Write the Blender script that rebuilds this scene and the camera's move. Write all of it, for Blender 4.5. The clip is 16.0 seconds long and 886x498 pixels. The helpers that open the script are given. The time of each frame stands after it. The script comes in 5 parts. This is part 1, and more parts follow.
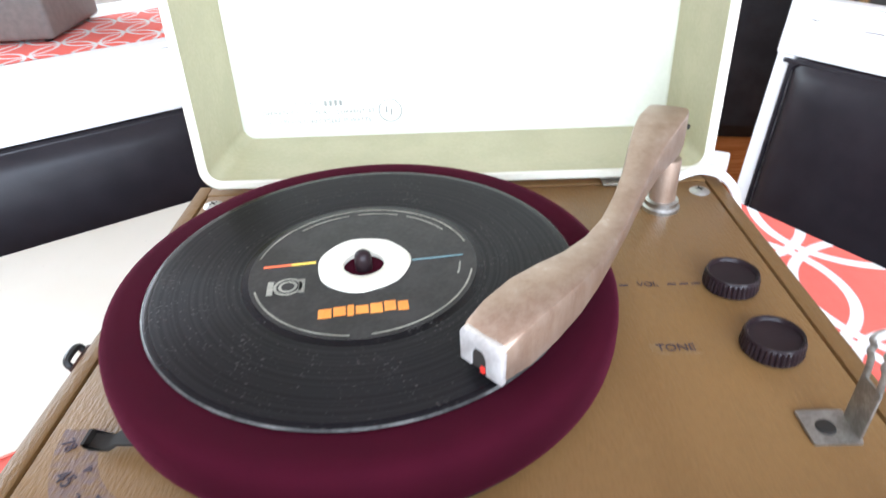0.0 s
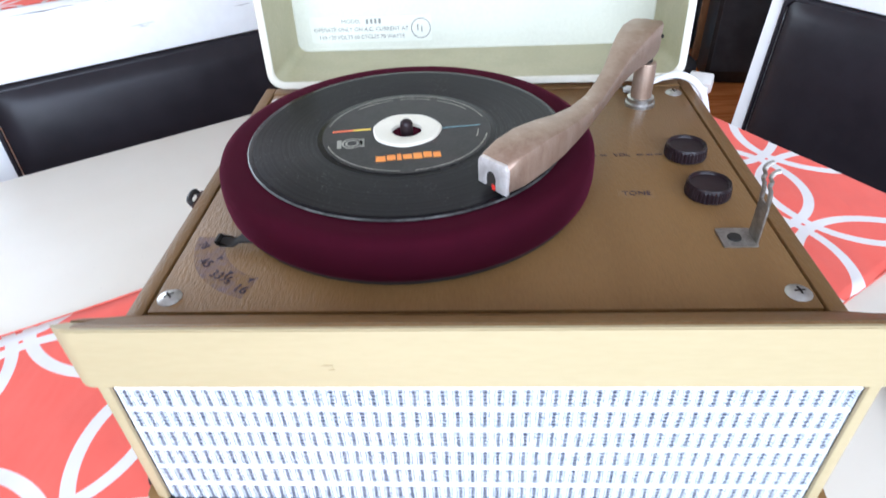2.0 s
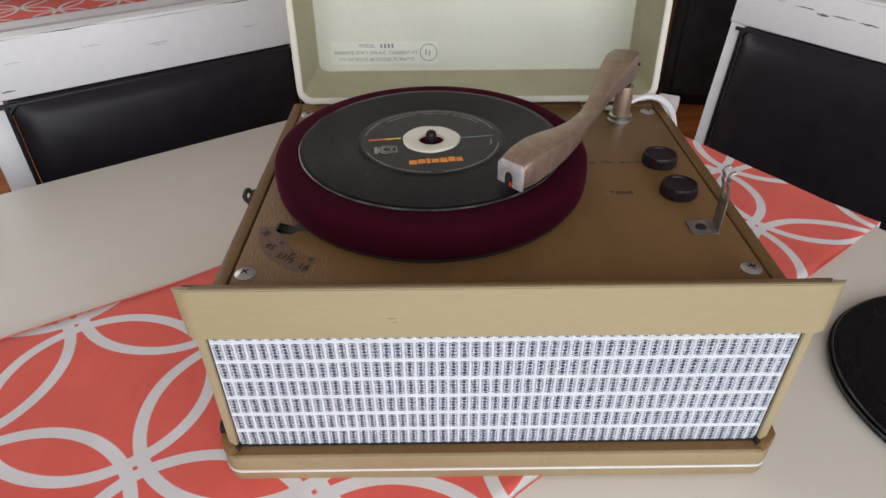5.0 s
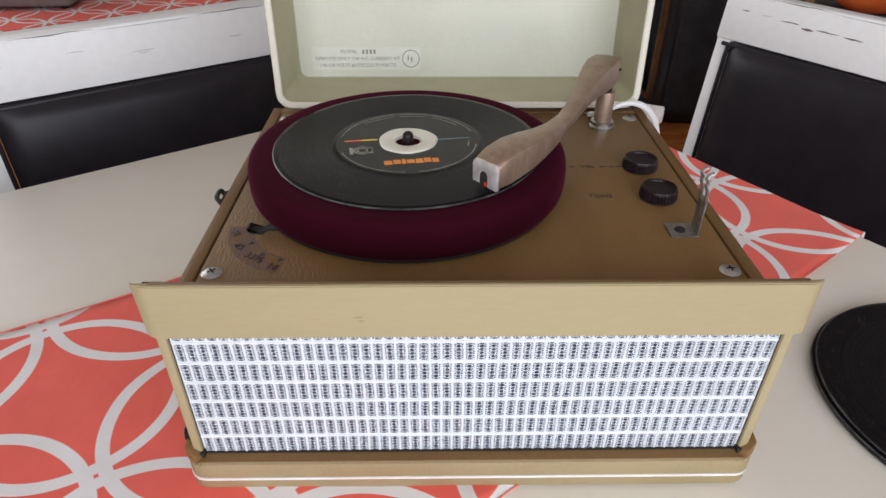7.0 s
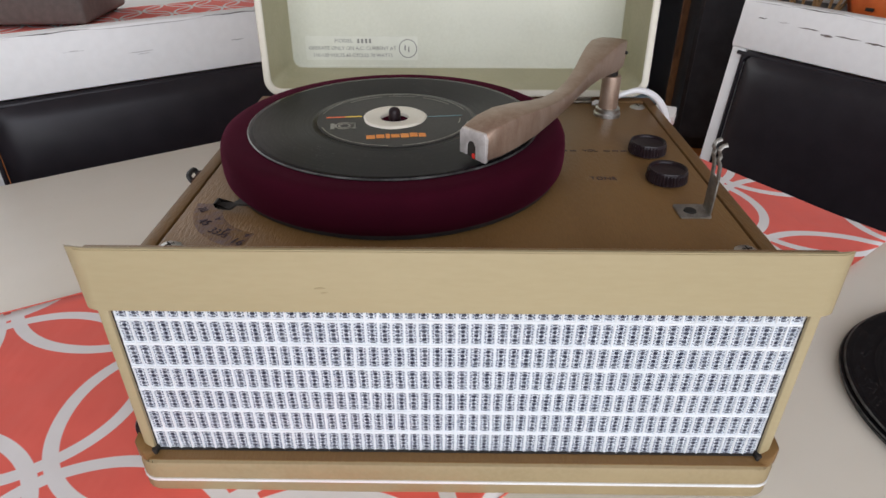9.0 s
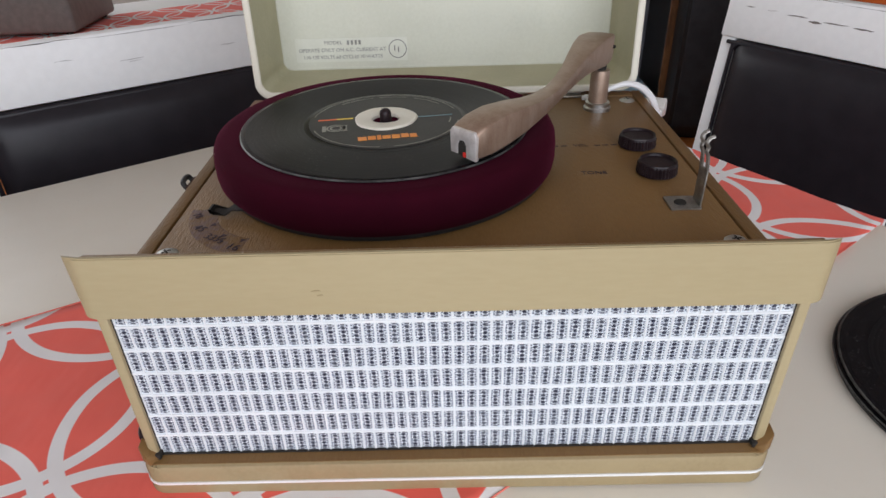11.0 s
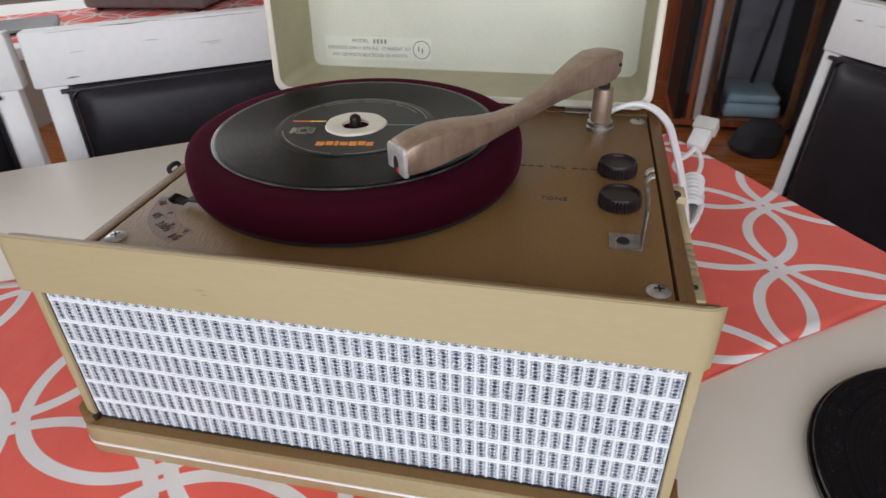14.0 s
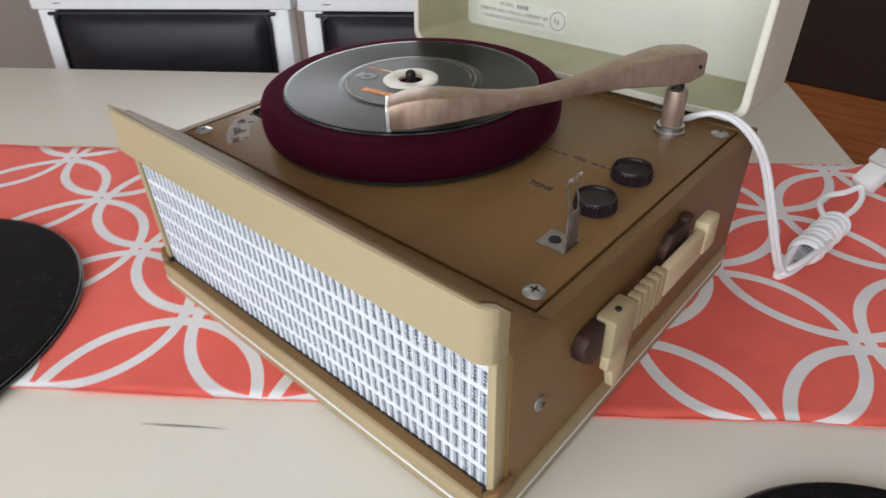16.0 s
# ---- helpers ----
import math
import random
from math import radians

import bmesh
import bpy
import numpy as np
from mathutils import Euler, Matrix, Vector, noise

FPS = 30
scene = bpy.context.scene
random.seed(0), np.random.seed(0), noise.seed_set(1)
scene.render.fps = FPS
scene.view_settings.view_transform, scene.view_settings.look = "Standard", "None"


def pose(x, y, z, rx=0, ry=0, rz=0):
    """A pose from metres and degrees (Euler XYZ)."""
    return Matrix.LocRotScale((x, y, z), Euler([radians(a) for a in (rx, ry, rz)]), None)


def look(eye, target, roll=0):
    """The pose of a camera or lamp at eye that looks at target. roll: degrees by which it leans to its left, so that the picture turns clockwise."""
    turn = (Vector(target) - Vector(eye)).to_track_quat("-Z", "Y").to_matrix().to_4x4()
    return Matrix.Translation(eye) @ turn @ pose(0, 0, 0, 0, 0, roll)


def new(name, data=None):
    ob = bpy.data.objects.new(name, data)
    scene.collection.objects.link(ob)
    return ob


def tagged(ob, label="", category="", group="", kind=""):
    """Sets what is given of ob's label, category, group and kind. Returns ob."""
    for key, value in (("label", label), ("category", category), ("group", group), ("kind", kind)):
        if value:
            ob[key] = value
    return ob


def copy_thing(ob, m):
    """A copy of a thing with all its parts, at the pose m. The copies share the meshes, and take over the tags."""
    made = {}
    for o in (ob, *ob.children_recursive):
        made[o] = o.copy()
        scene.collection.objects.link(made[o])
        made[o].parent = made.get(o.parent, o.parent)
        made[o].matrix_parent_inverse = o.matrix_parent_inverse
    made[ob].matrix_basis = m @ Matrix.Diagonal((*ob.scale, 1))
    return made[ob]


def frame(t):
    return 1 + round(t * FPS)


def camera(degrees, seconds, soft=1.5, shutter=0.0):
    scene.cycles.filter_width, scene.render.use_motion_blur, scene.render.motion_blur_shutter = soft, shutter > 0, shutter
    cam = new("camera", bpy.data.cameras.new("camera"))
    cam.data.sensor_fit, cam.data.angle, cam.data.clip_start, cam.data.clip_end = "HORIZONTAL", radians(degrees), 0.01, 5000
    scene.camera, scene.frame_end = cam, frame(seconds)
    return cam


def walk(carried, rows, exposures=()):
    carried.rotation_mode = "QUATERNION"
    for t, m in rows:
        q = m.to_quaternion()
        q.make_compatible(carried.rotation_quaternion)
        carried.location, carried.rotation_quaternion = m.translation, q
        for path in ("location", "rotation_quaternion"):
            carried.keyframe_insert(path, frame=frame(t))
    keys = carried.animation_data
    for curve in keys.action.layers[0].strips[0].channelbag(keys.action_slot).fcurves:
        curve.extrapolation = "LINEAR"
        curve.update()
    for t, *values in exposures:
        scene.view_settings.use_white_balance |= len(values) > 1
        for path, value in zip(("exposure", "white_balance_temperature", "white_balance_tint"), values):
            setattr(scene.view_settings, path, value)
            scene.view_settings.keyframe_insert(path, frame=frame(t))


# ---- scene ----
cam = camera(70.3, 16.0, soft=1.5, shutter=0.4)
PATH = [
    (0, (0.002, -0.058, 0.293), (-0.049, 1.615, -0.802), -2.6),
    (0.5, (-0.014, -0.08, 0.291), (0.011, 1.54, -0.881), -3.5),
    (1, (-0.012, -0.114, 0.3), (-0.023, 1.517, -0.857), -3.3),
    (1.5, (-0.014, -0.148, 0.301), (-0.05, 1.494, -0.84), -3.7),
    (2, (-0.001, -0.162, 0.306), (-0.099, 1.424, -0.908), -2.8),
    (2.5, (0.006, -0.184, 0.308), (-0.127, 1.303, -1.024), -3.6),
    (3, (0.006, -0.217, 0.321), (-0.107, 1.244, -1.041), -6.3),
    (3.5, (-0.002, -0.259, 0.329), (-0.119, 1.277, -0.947), -5.5),
    (4, (-0.023, -0.262, 0.356), (-0.173, 1.304, -0.879), -7.2),
    (4.5, (-0.033, -0.242, 0.341), (-0.039, 1.355, -0.864), -3.1),
    (5, (-0.032, -0.227, 0.333), (-0.026, 1.393, -0.839), -0.5),
    (5.2, (-0.035, -0.23, 0.331), (-0.023, 1.404, -0.823), -0.4),
    (7.3, (-0.017, -0.226, 0.314), (0.008, 1.428, -0.81), 0.3),
    (7.5, (-0.015, -0.228, 0.305), (0.007, 1.425, -0.819), 0.5),
    (8, (-0.012, -0.224, 0.296), (0.023, 1.424, -0.837), 0.5),
    (8.5, (-0.01, -0.213, 0.29), (-0.002, 1.478, -0.779), 0.6),
    (9, (-0.003, -0.213, 0.278), (-0.027, 1.493, -0.765), -0.0),
    (9.5, (-0.001, -0.21, 0.274), (0.016, 1.494, -0.772), 0.5),
    (9.7, (-0.001, -0.211, 0.277), (-0.002, 1.493, -0.769), -0.4),
    (12, (0.0, -0.216, 0.281), (-0.02, 1.475, -0.786), -1.8),
    (12.5, (0.003, -0.217, 0.28), (-0.014, 1.47, -0.795), -1.3),
    (13, (0.013, -0.219, 0.284), (-0.019, 1.472, -0.783), -1.1),
    (13.5, (0.045, -0.216, 0.287), (-0.092, 1.487, -0.754), 0.2),
    (14, (0.097, -0.197, 0.291), (-0.278, 1.446, -0.786), -1.6),
    (14.5, (0.141, -0.157, 0.279), (-0.486, 1.355, -0.87), -3.6),
    (14.6, (0.146, -0.153, 0.278), (-0.54, 1.328, -0.878), -4.4),
    (15, (0.172, -0.14, 0.279), (-0.67, 1.269, -0.864), -5.0),
    (15.5, (0.215, -0.131, 0.287), (-0.776, 1.18, -0.853), -3.6),
    (16, (0.263, -0.142, 0.302), (-0.842, 1.056, -0.858), -2.0),
]

EXPOSE = [(0, 1.45, 5700, 5), (0.5, 1.4, 5800, 7), (1.0, 1.31, 5600, 7), (1.5, 1.16, 5400, 7), (2.0, 0.93, 5480, 7), (2.5, 0.58, 5800, 8), (3.0, 0.2, 6100, 9), (3.5, -0.09, 6400, 9), (4.0, -0.25, 6450, 10), (5.0, -0.25, 6420, 10), (7.5, -0.03, 6400, 10), (8.5, -0.17, 6400, 10), (9.0, -0.18, 6380, 10), (12.5, -0.25, 6320, 10), (14.0, -0.22, 6380, 10), (15.0, -0.02, 6430, 8), (16.0, 0.0, 6300, 7)]
walk(cam, [(t, look(eye, target, roll)) for t, eye, target, roll in PATH], EXPOSE)

# ---- light: daylight through two windows ----
FLOOR, CEIL = -0.75, 1.70
X0, X1, Y0, Y1 = -2.3, 2.6, -1.25, 2.9
sky = bpy.data.worlds.new("sky")
scene.world = sky
sky.use_nodes = True
sn = sky.node_tree.nodes
tex = sn.new("ShaderNodeTexSky")
tex.sky_type, tex.sun_disc = "NISHITA", False
tex.sun_elevation, tex.sun_rotation = radians(50), radians(200)
sky.node_tree.links.new(tex.outputs[0], sn["Background"].inputs[0])
sn["Background"].inputs[1].default_value = 0.12
SOUTH = (-0.8, 1.4, 0.02, 1.3)   # x0, x1, z0, z1 of the window behind the camera
WEST = (1.0, 2.85, 0.25, 1.6)    # y0, y1, z0, z1 of the side window


def window_lamp(name, place, turn, w, h, watts, colour):
    lamp = bpy.data.lights.new(name, "AREA")
    lamp.shape, lamp.size, lamp.size_y, lamp.energy, lamp.color = "RECTANGLE", w, h, watts, colour
    ob = new(name, lamp)
    ob.matrix_world = pose(*place, *turn)
    return ob


window_lamp("south_daylight", ((SOUTH[0] + SOUTH[1]) / 2, Y0 + 0.02, (SOUTH[2] + SOUTH[3]) / 2), (90, 0, 0), SOUTH[1] - SOUTH[0], SOUTH[3] - SOUTH[2], 31.0, (0.97, 0.96, 1.0))
window_lamp("west_daylight", (X0 + 0.02, (WEST[0] + WEST[1]) / 2, (WEST[2] + WEST[3]) / 2), (90, 0, -90), WEST[1] - WEST[0], WEST[3] - WEST[2], 23, (1.0, 0.97, 0.93))


# ---- materials ----
class Nodes:
    """A small wrapper to write node trees in few lines."""

    def __init__(self, name):
        self.mat = bpy.data.materials.new(name)
        self.mat.use_nodes = True
        self.tree = self.mat.node_tree
        self.bsdf = self.tree.nodes["Principled BSDF"]
        self.tc = self.tree.nodes.new("ShaderNodeTexCoord")

    def put(self, socket, value):
        if hasattr(value, "is_output"):
            self.tree.links.new(value, socket)
        elif isinstance(value, (tuple, list)) and len(value) == 3 and socket.type == "RGBA":
            socket.default_value = (*value, 1)
        else:
            socket.default_value = value

    def node(self, kind, out=0, sets=None, **inputs):
        n = self.tree.nodes.new("ShaderNode" + kind)
        for k, v in (sets or {}).items():
            n.noise_dimensions = v
        for k, v in inputs.items():
            key = int(k[1:]) if k[0] == "i" and k[1:].isdigit() else k
            self.put(n.inputs[key], v)
        return n.outputs[out]

    def math(self, op, a, b=0.0, c=0.0):
        n = self.tree.nodes.new("ShaderNodeMath")
        n.operation = op
        for s, v in zip(n.inputs, (a, b, c)):
            self.put(s, v)
        return n.outputs[0]

    def mix(self, fac, a, b):
        n = self.tree.nodes.new("ShaderNodeMix")
        n.data_type = "RGBA"
        self.put(n.inputs[0], fac)
        self.put(n.inputs[6], a)
        self.put(n.inputs[7], b)
        return n.outputs[2]

    def ramp(self, fac, lo, hi):
        n = self.tree.nodes.new("ShaderNodeMapRange")
        n.interpolation_type = "SMOOTHSTEP"
        for i, v in ((0, fac), (1, lo), (2, hi)):
            self.put(n.inputs[i], v)
        return n.outputs[0]

    def noise(self, scale, detail=4.0, rough=0.55, stretch=None, dist=0.0):
        v = self.tc.outputs["Object"]
        if stretch:
            n = self.tree.nodes.new("ShaderNodeMapping")
            n.inputs["Scale"].default_value = stretch
            self.tree.links.new(v, n.inputs[0])
            v = n.outputs[0]
        n = self.tree.nodes.new("ShaderNodeTexNoise")
        for k, x in (("Vector", v), ("Scale", scale), ("Detail", detail), ("Roughness", rough), ("Distortion", dist)):
            self.put(n.inputs[k], x)
        return n.outputs["Fac"]

    def bump(self, height, strength, distance=0.001):
        n = self.tree.nodes.new("ShaderNodeBump")
        for k, x in (("Height", height), ("Strength", strength), ("Distance", distance)):
            self.put(n.inputs[k], x)
        self.tree.links.new(n.outputs[0], self.bsdf.inputs["Normal"])

    def out(self, colour, rough, metal=0.0, **more):
        self.put(self.bsdf.inputs["Base Color"], colour)
        self.put(self.bsdf.inputs["Roughness"], rough)
        self.put(self.bsdf.inputs["Metallic"], metal)
        for k, v in more.items():
            self.put(self.bsdf.inputs[k.replace("_", " ")], v)
        return self.mat


def plain(name, a, b, rough=0.5, metal=0.0, scale=60.0, grain=900.0, bump=0.15, depth=0.0004, stretch=None, **more):
    """Two tones mixed by coarse stains and fine grain, with fine relief."""
    n = Nodes(name)
    big, fine = n.noise(scale, stretch=stretch), n.noise(grain, 3.0, stretch=stretch)
    fac = n.math("ADD", n.math("MULTIPLY", big, 0.65), n.math("MULTIPLY", fine, 0.35))
    col = n.mix(n.ramp(fac, 0.36, 0.64), a, b)
    n.bump(fine, bump, depth)
    r = n.math("ADD", rough - 0.08, n.math("MULTIPLY", big, 0.16))
    return n.out(col, r, metal, **more)


GOLD = plain("gold_brown_leatherette", (0.184, 0.101, 0.036), (0.216, 0.122, 0.045), 0.40, scale=20, grain=900, bump=0.85, depth=0.0005, stretch=(1, 0.22, 1), Specular_IOR_Level=0.26)
FASCIA = plain("tan_paint", (0.390, 0.317, 0.178), (0.412, 0.338, 0.195), 0.46, scale=14, grain=500, bump=0.16, stretch=(0.2, 1, 1))
DENT = plain("dented_tan_paint", (0.330, 0.262, 0.142), (0.370, 0.298, 0.165), 0.6, scale=60, grain=500, bump=0.2)
BASE = plain("brown_tan_vinyl", (0.300, 0.228, 0.118), (0.345, 0.266, 0.142), 0.5, scale=20, grain=500, bump=0.25)
CREAM = plain("cream_paint", (0.58, 0.585, 0.48), (0.63, 0.635, 0.53), 0.5, scale=12, grain=400, bump=0.2)
KHAKI = plain("khaki_paint", (0.40, 0.375, 0.235), (0.46, 0.43, 0.28), 0.5, scale=30, grain=400, bump=0.2)
CREAM_OUT = plain("cream_vinyl", (0.66, 0.63, 0.52), (0.72, 0.69, 0.58), 0.5, scale=12, grain=400, bump=0.2)
VELVET = plain("burgundy_velvet", (0.032, 0.0028, 0.0084), (0.039, 0.0034, 0.0100), 0.95, scale=25, grain=2500, bump=0.5, Specular_IOR_Level=0.05, Sheen_Weight=0.30, Sheen_Roughness=0.28, Sheen_Tint=(0.46, 0.07, 0.16, 1.0))
BLACK = plain("black_enamel", (0.010, 0.010, 0.011), (0.02, 0.02, 0.02), 0.45)
KNOB = plain("dark_brown_bakelite", (0.014, 0.008, 0.010), (0.022, 0.013, 0.015), 0.32, bump=0.08, Specular_IOR_Level=0.22)
STEEL = plain("zinc_steel", (0.42, 0.42, 0.41), (0.58, 0.58, 0.56), 0.38, 1.0, scale=200, bump=0.2)
DULL = plain("dull_zinc", (0.26, 0.245, 0.22), (0.42, 0.40, 0.37), 0.45, 0.85, scale=160, bump=0.2)
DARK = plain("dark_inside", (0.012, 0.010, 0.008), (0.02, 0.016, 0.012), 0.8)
def worn_alloy():
    """Copper-brown lacquer rubbed through to pale metal in streaks and patches."""
    n = Nodes("brushed_copper_brown_alloy")
    patch, streak, fine = n.noise(70, 4), n.noise(260, 4, 0.65, stretch=(1, 1, 0.22)), n.noise(1100, 3)
    fac = n.math("ADD", n.math("MULTIPLY", patch, 0.45), n.math("ADD", n.math("MULTIPLY", streak, 0.4), n.math("MULTIPLY", fine, 0.15)))
    col = n.mix(n.ramp(fac, 0.34, 0.62), (0.285, 0.188, 0.133), (0.385, 0.282, 0.214))
    col = n.mix(n.math("MULTIPLY", n.ramp(fac, 0.57, 0.68), 0.6), col, (0.560, 0.485, 0.430))
    n.bump(n.math("ADD", streak, fine), 0.25, 0.0004)
    return n.out(col, n.math("ADD", 0.30, n.math("MULTIPLY", streak, 0.2)), 0.55)


ARM = worn_alloy()
ARM_TIP = plain("worn_silver_alloy", (0.62, 0.57, 0.54), (0.78, 0.74, 0.71), 0.38, 0.5, scale=160, bump=0.2)
RED = plain("red_plastic", (0.50, 0.02, 0.015), (0.6, 0.03, 0.02), 0.4)
WHITE_PL = plain("white_plastic", (0.74, 0.74, 0.72), (0.80, 0.80, 0.79), 0.4, bump=0.06)
IVORY = plain("ivory_plastic", (0.72, 0.68, 0.57), (0.78, 0.74, 0.63), 0.4, bump=0.06)
CORD = plain("white_cord_vinyl", (0.76, 0.76, 0.76), (0.82, 0.82, 0.82), 0.42, bump=0.06)
INK = plain("worn_dark_ink", (0.018, 0.010, 0.022), (0.060, 0.036, 0.048), 0.6)
PAPER = plain("aged_paper", (0.63, 0.635, 0.54), (0.67, 0.675, 0.58), 0.6, bump=0.05)
PRINT = plain("grey_print", (0.20, 0.20, 0.18), (0.28, 0.28, 0.25), 0.7, bump=0.02)
ORANGE_INK = plain("orange_ink", (0.75, 0.24, 0.03), (0.80, 0.30, 0.05), 0.5, bump=0.05)
YELLOW_INK = plain("yellow_ink", (0.80, 0.55, 0.06), (0.82, 0.60, 0.10), 0.5, bump=0.05)
RED_INK = plain("red_orange_ink", (0.72, 0.12, 0.04), (0.75, 0.16, 0.06), 0.5, bump=0.05)
TEAL_INK = plain("teal_ink", (0.12, 0.22, 0.25), (0.16, 0.27, 0.30), 0.5, bump=0.05)
SILVER_INK = plain("silver_ink", (0.16, 0.155, 0.13), (0.34, 0.33, 0.28), 0.45, bump=0.05)
RUST = plain("rusty_brown_steel", (0.030, 0.014, 0.012), (0.085, 0.038, 0.022), 0.6, 0.3, scale=120, bump=0.5)
WOODEDGE = plain("raw_light_wood", (0.55, 0.44, 0.25), (0.66, 0.55, 0.34), 0.6, scale=60, stretch=(1, 0.1, 1))


def worn_patch(name, colour, lo, reach=0.2):
    """The deck's own paint with flecks of rubbed-off print."""
    n = Nodes(name)
    big, fine = n.noise(20, stretch=(1, 0.22, 1)), n.noise(900, 3.0, stretch=(1, 0.22, 1))
    fac = n.math("ADD", n.math("MULTIPLY", big, 0.65), n.math("MULTIPLY", fine, 0.35))
    paint = n.mix(n.ramp(fac, 0.36, 0.64), (0.184, 0.101, 0.035), (0.216, 0.122, 0.044))
    f = n.ramp(n.math("ADD", n.math("MULTIPLY", n.noise(330, 5), 0.55), n.math("MULTIPLY", n.noise(70, 3), 0.45)), lo, lo + reach)
    n.bump(fine, 0.85, 0.0005)
    return n.out(n.mix(f, paint, colour), n.math("ADD", 0.32, n.math("MULTIPLY", big, 0.16)), Specular_IOR_Level=0.26)


SCALE = worn_patch("purplish_transfer", (0.150, 0.100, 0.098), 0.36, 0.30)
PATCH = worn_patch("faded_transfer", (0.25, 0.175, 0.105), 0.44, 0.25)


def vinyl(name):
    """Black record: fine rings, bands of different gloss, dust."""
    n = Nodes(name)
    sep = n.node("SeparateXYZ", i0=n.tc.outputs["Object"]).node
    r = n.math("SQRT", n.math("ADD", n.math("MULTIPLY", sep.outputs[0], sep.outputs[0]), n.math("MULTIPLY", sep.outputs[1], sep.outputs[1])))
    rings = n.math("SINE", n.math("MULTIPLY", r, 9000.0))
    bands = n.node("TexNoise", sets={"noise_dimensions": "1D"}, W=n.math("MULTIPLY", r, 520.0))
    wide = n.node("TexNoise", sets={"noise_dimensions": "1D"}, W=n.math("MULTIPLY", r, 130.0))
    dust = n.math("ADD", n.math("MULTIPLY", n.noise(700, 3), 0.7), n.math("MULTIPLY", n.noise(60, 3), 0.3))
    film = n.mix(n.ramp(wide, 0.35, 0.65), (0.0062, 0.0058, 0.0066), (0.0088, 0.0082, 0.0092))
    col = n.mix(n.ramp(dust, 0.575, 0.70), film, (0.075, 0.072, 0.070))
    tan = n.tree.nodes.new("ShaderNodeTangent")
    tan.direction_type, tan.axis = "RADIAL", "Z"
    n.tree.links.new(tan.outputs[0], n.bsdf.inputs["Tangent"])
    n.bump(n.math("ADD", n.math("MULTIPLY", rings, 0.15), n.math("MULTIPLY", bands, 0.6)), 0.03, 0.0002)
    grooved = n.math("MULTIPLY", n.math("GREATER_THAN", r, 0.0500), n.math("LESS_THAN", r, 0.0845))
    rough = n.math("ADD", n.math("MULTIPLY", grooved, 0.16), n.math("ADD", 0.15, n.math("MULTIPLY", n.ramp(wide, 0.3, 0.7), 0.03)))
    return n.out(col, rough, Specular_IOR_Level=n.math("ADD", 0.115, n.math("MULTIPLY", n.ramp(wide, 0.30, 0.70), 0.03)), Anisotropic=n.math("MULTIPLY", grooved, 0.88), Anisotropic_Rotation=0.25, Specular_Tint=(1.0, 0.86, 0.98, 1.0))


VINYL = vinyl("black_vinyl")
# worn record edge, with the rim highlight painted in as lighter grey
SCUFF_GLINT = plain("scuffed_vinyl", (0.014, 0.014, 0.014), (0.11, 0.11, 0.105), 0.4, scale=90, grain=700)
LABEL_BLACK = plain("black_label_paper", (0.016, 0.014, 0.014), (0.034, 0.030, 0.030), 0.42, scale=70, grain=500, Specular_IOR_Level=0.25)


def table_paint():
    """White laminate, with faint stains and a few dark scratches."""
    n = Nodes("white_table_paint")
    big, fine = n.noise(5), n.noise(260, 5)
    col = n.mix(n.ramp(big, 0.35, 0.7), (0.755, 0.700, 0.585), (0.80, 0.755, 0.652))
    col = n.mix(n.math("MULTIPLY", n.ramp(fine, 0.66, 0.8), 0.35), col, (0.36, 0.32, 0.27))
    n.bump(fine, 0.05, 0.0003)
    return n.out(col, n.math("ADD", 0.28, n.math("MULTIPLY", fine, 0.16)))


TABLE = table_paint()


def shabby_white():
    """White chalk paint worn to dark wood along the edges and in streaks."""
    n = Nodes("shabby_white_paint")
    chips = n.noise(9, 6, 0.62, stretch=(1.0, 1.0, 9.0))
    fine = n.noise(90, 5)
    f = n.math("MULTIPLY", n.ramp(chips, 0.70, 0.72), n.ramp(fine, 0.40, 0.5))
    base = n.mix(n.ramp(fine, 0.3, 0.7), (0.84, 0.84, 0.83), (0.87, 0.87, 0.86))
    n.bump(n.math("SUBTRACT", fine, f), 0.06, 0.0008)
    return n.out(n.mix(f, base, (0.10, 0.075, 0.06)), 0.5)


SHABBY = shabby_white()
LEATHER = plain("black_leatherette", (0.013, 0.011, 0.014), (0.019, 0.016, 0.020), 0.36, Specular_IOR_Level=0.28, scale=30, grain=1200, bump=0.25)


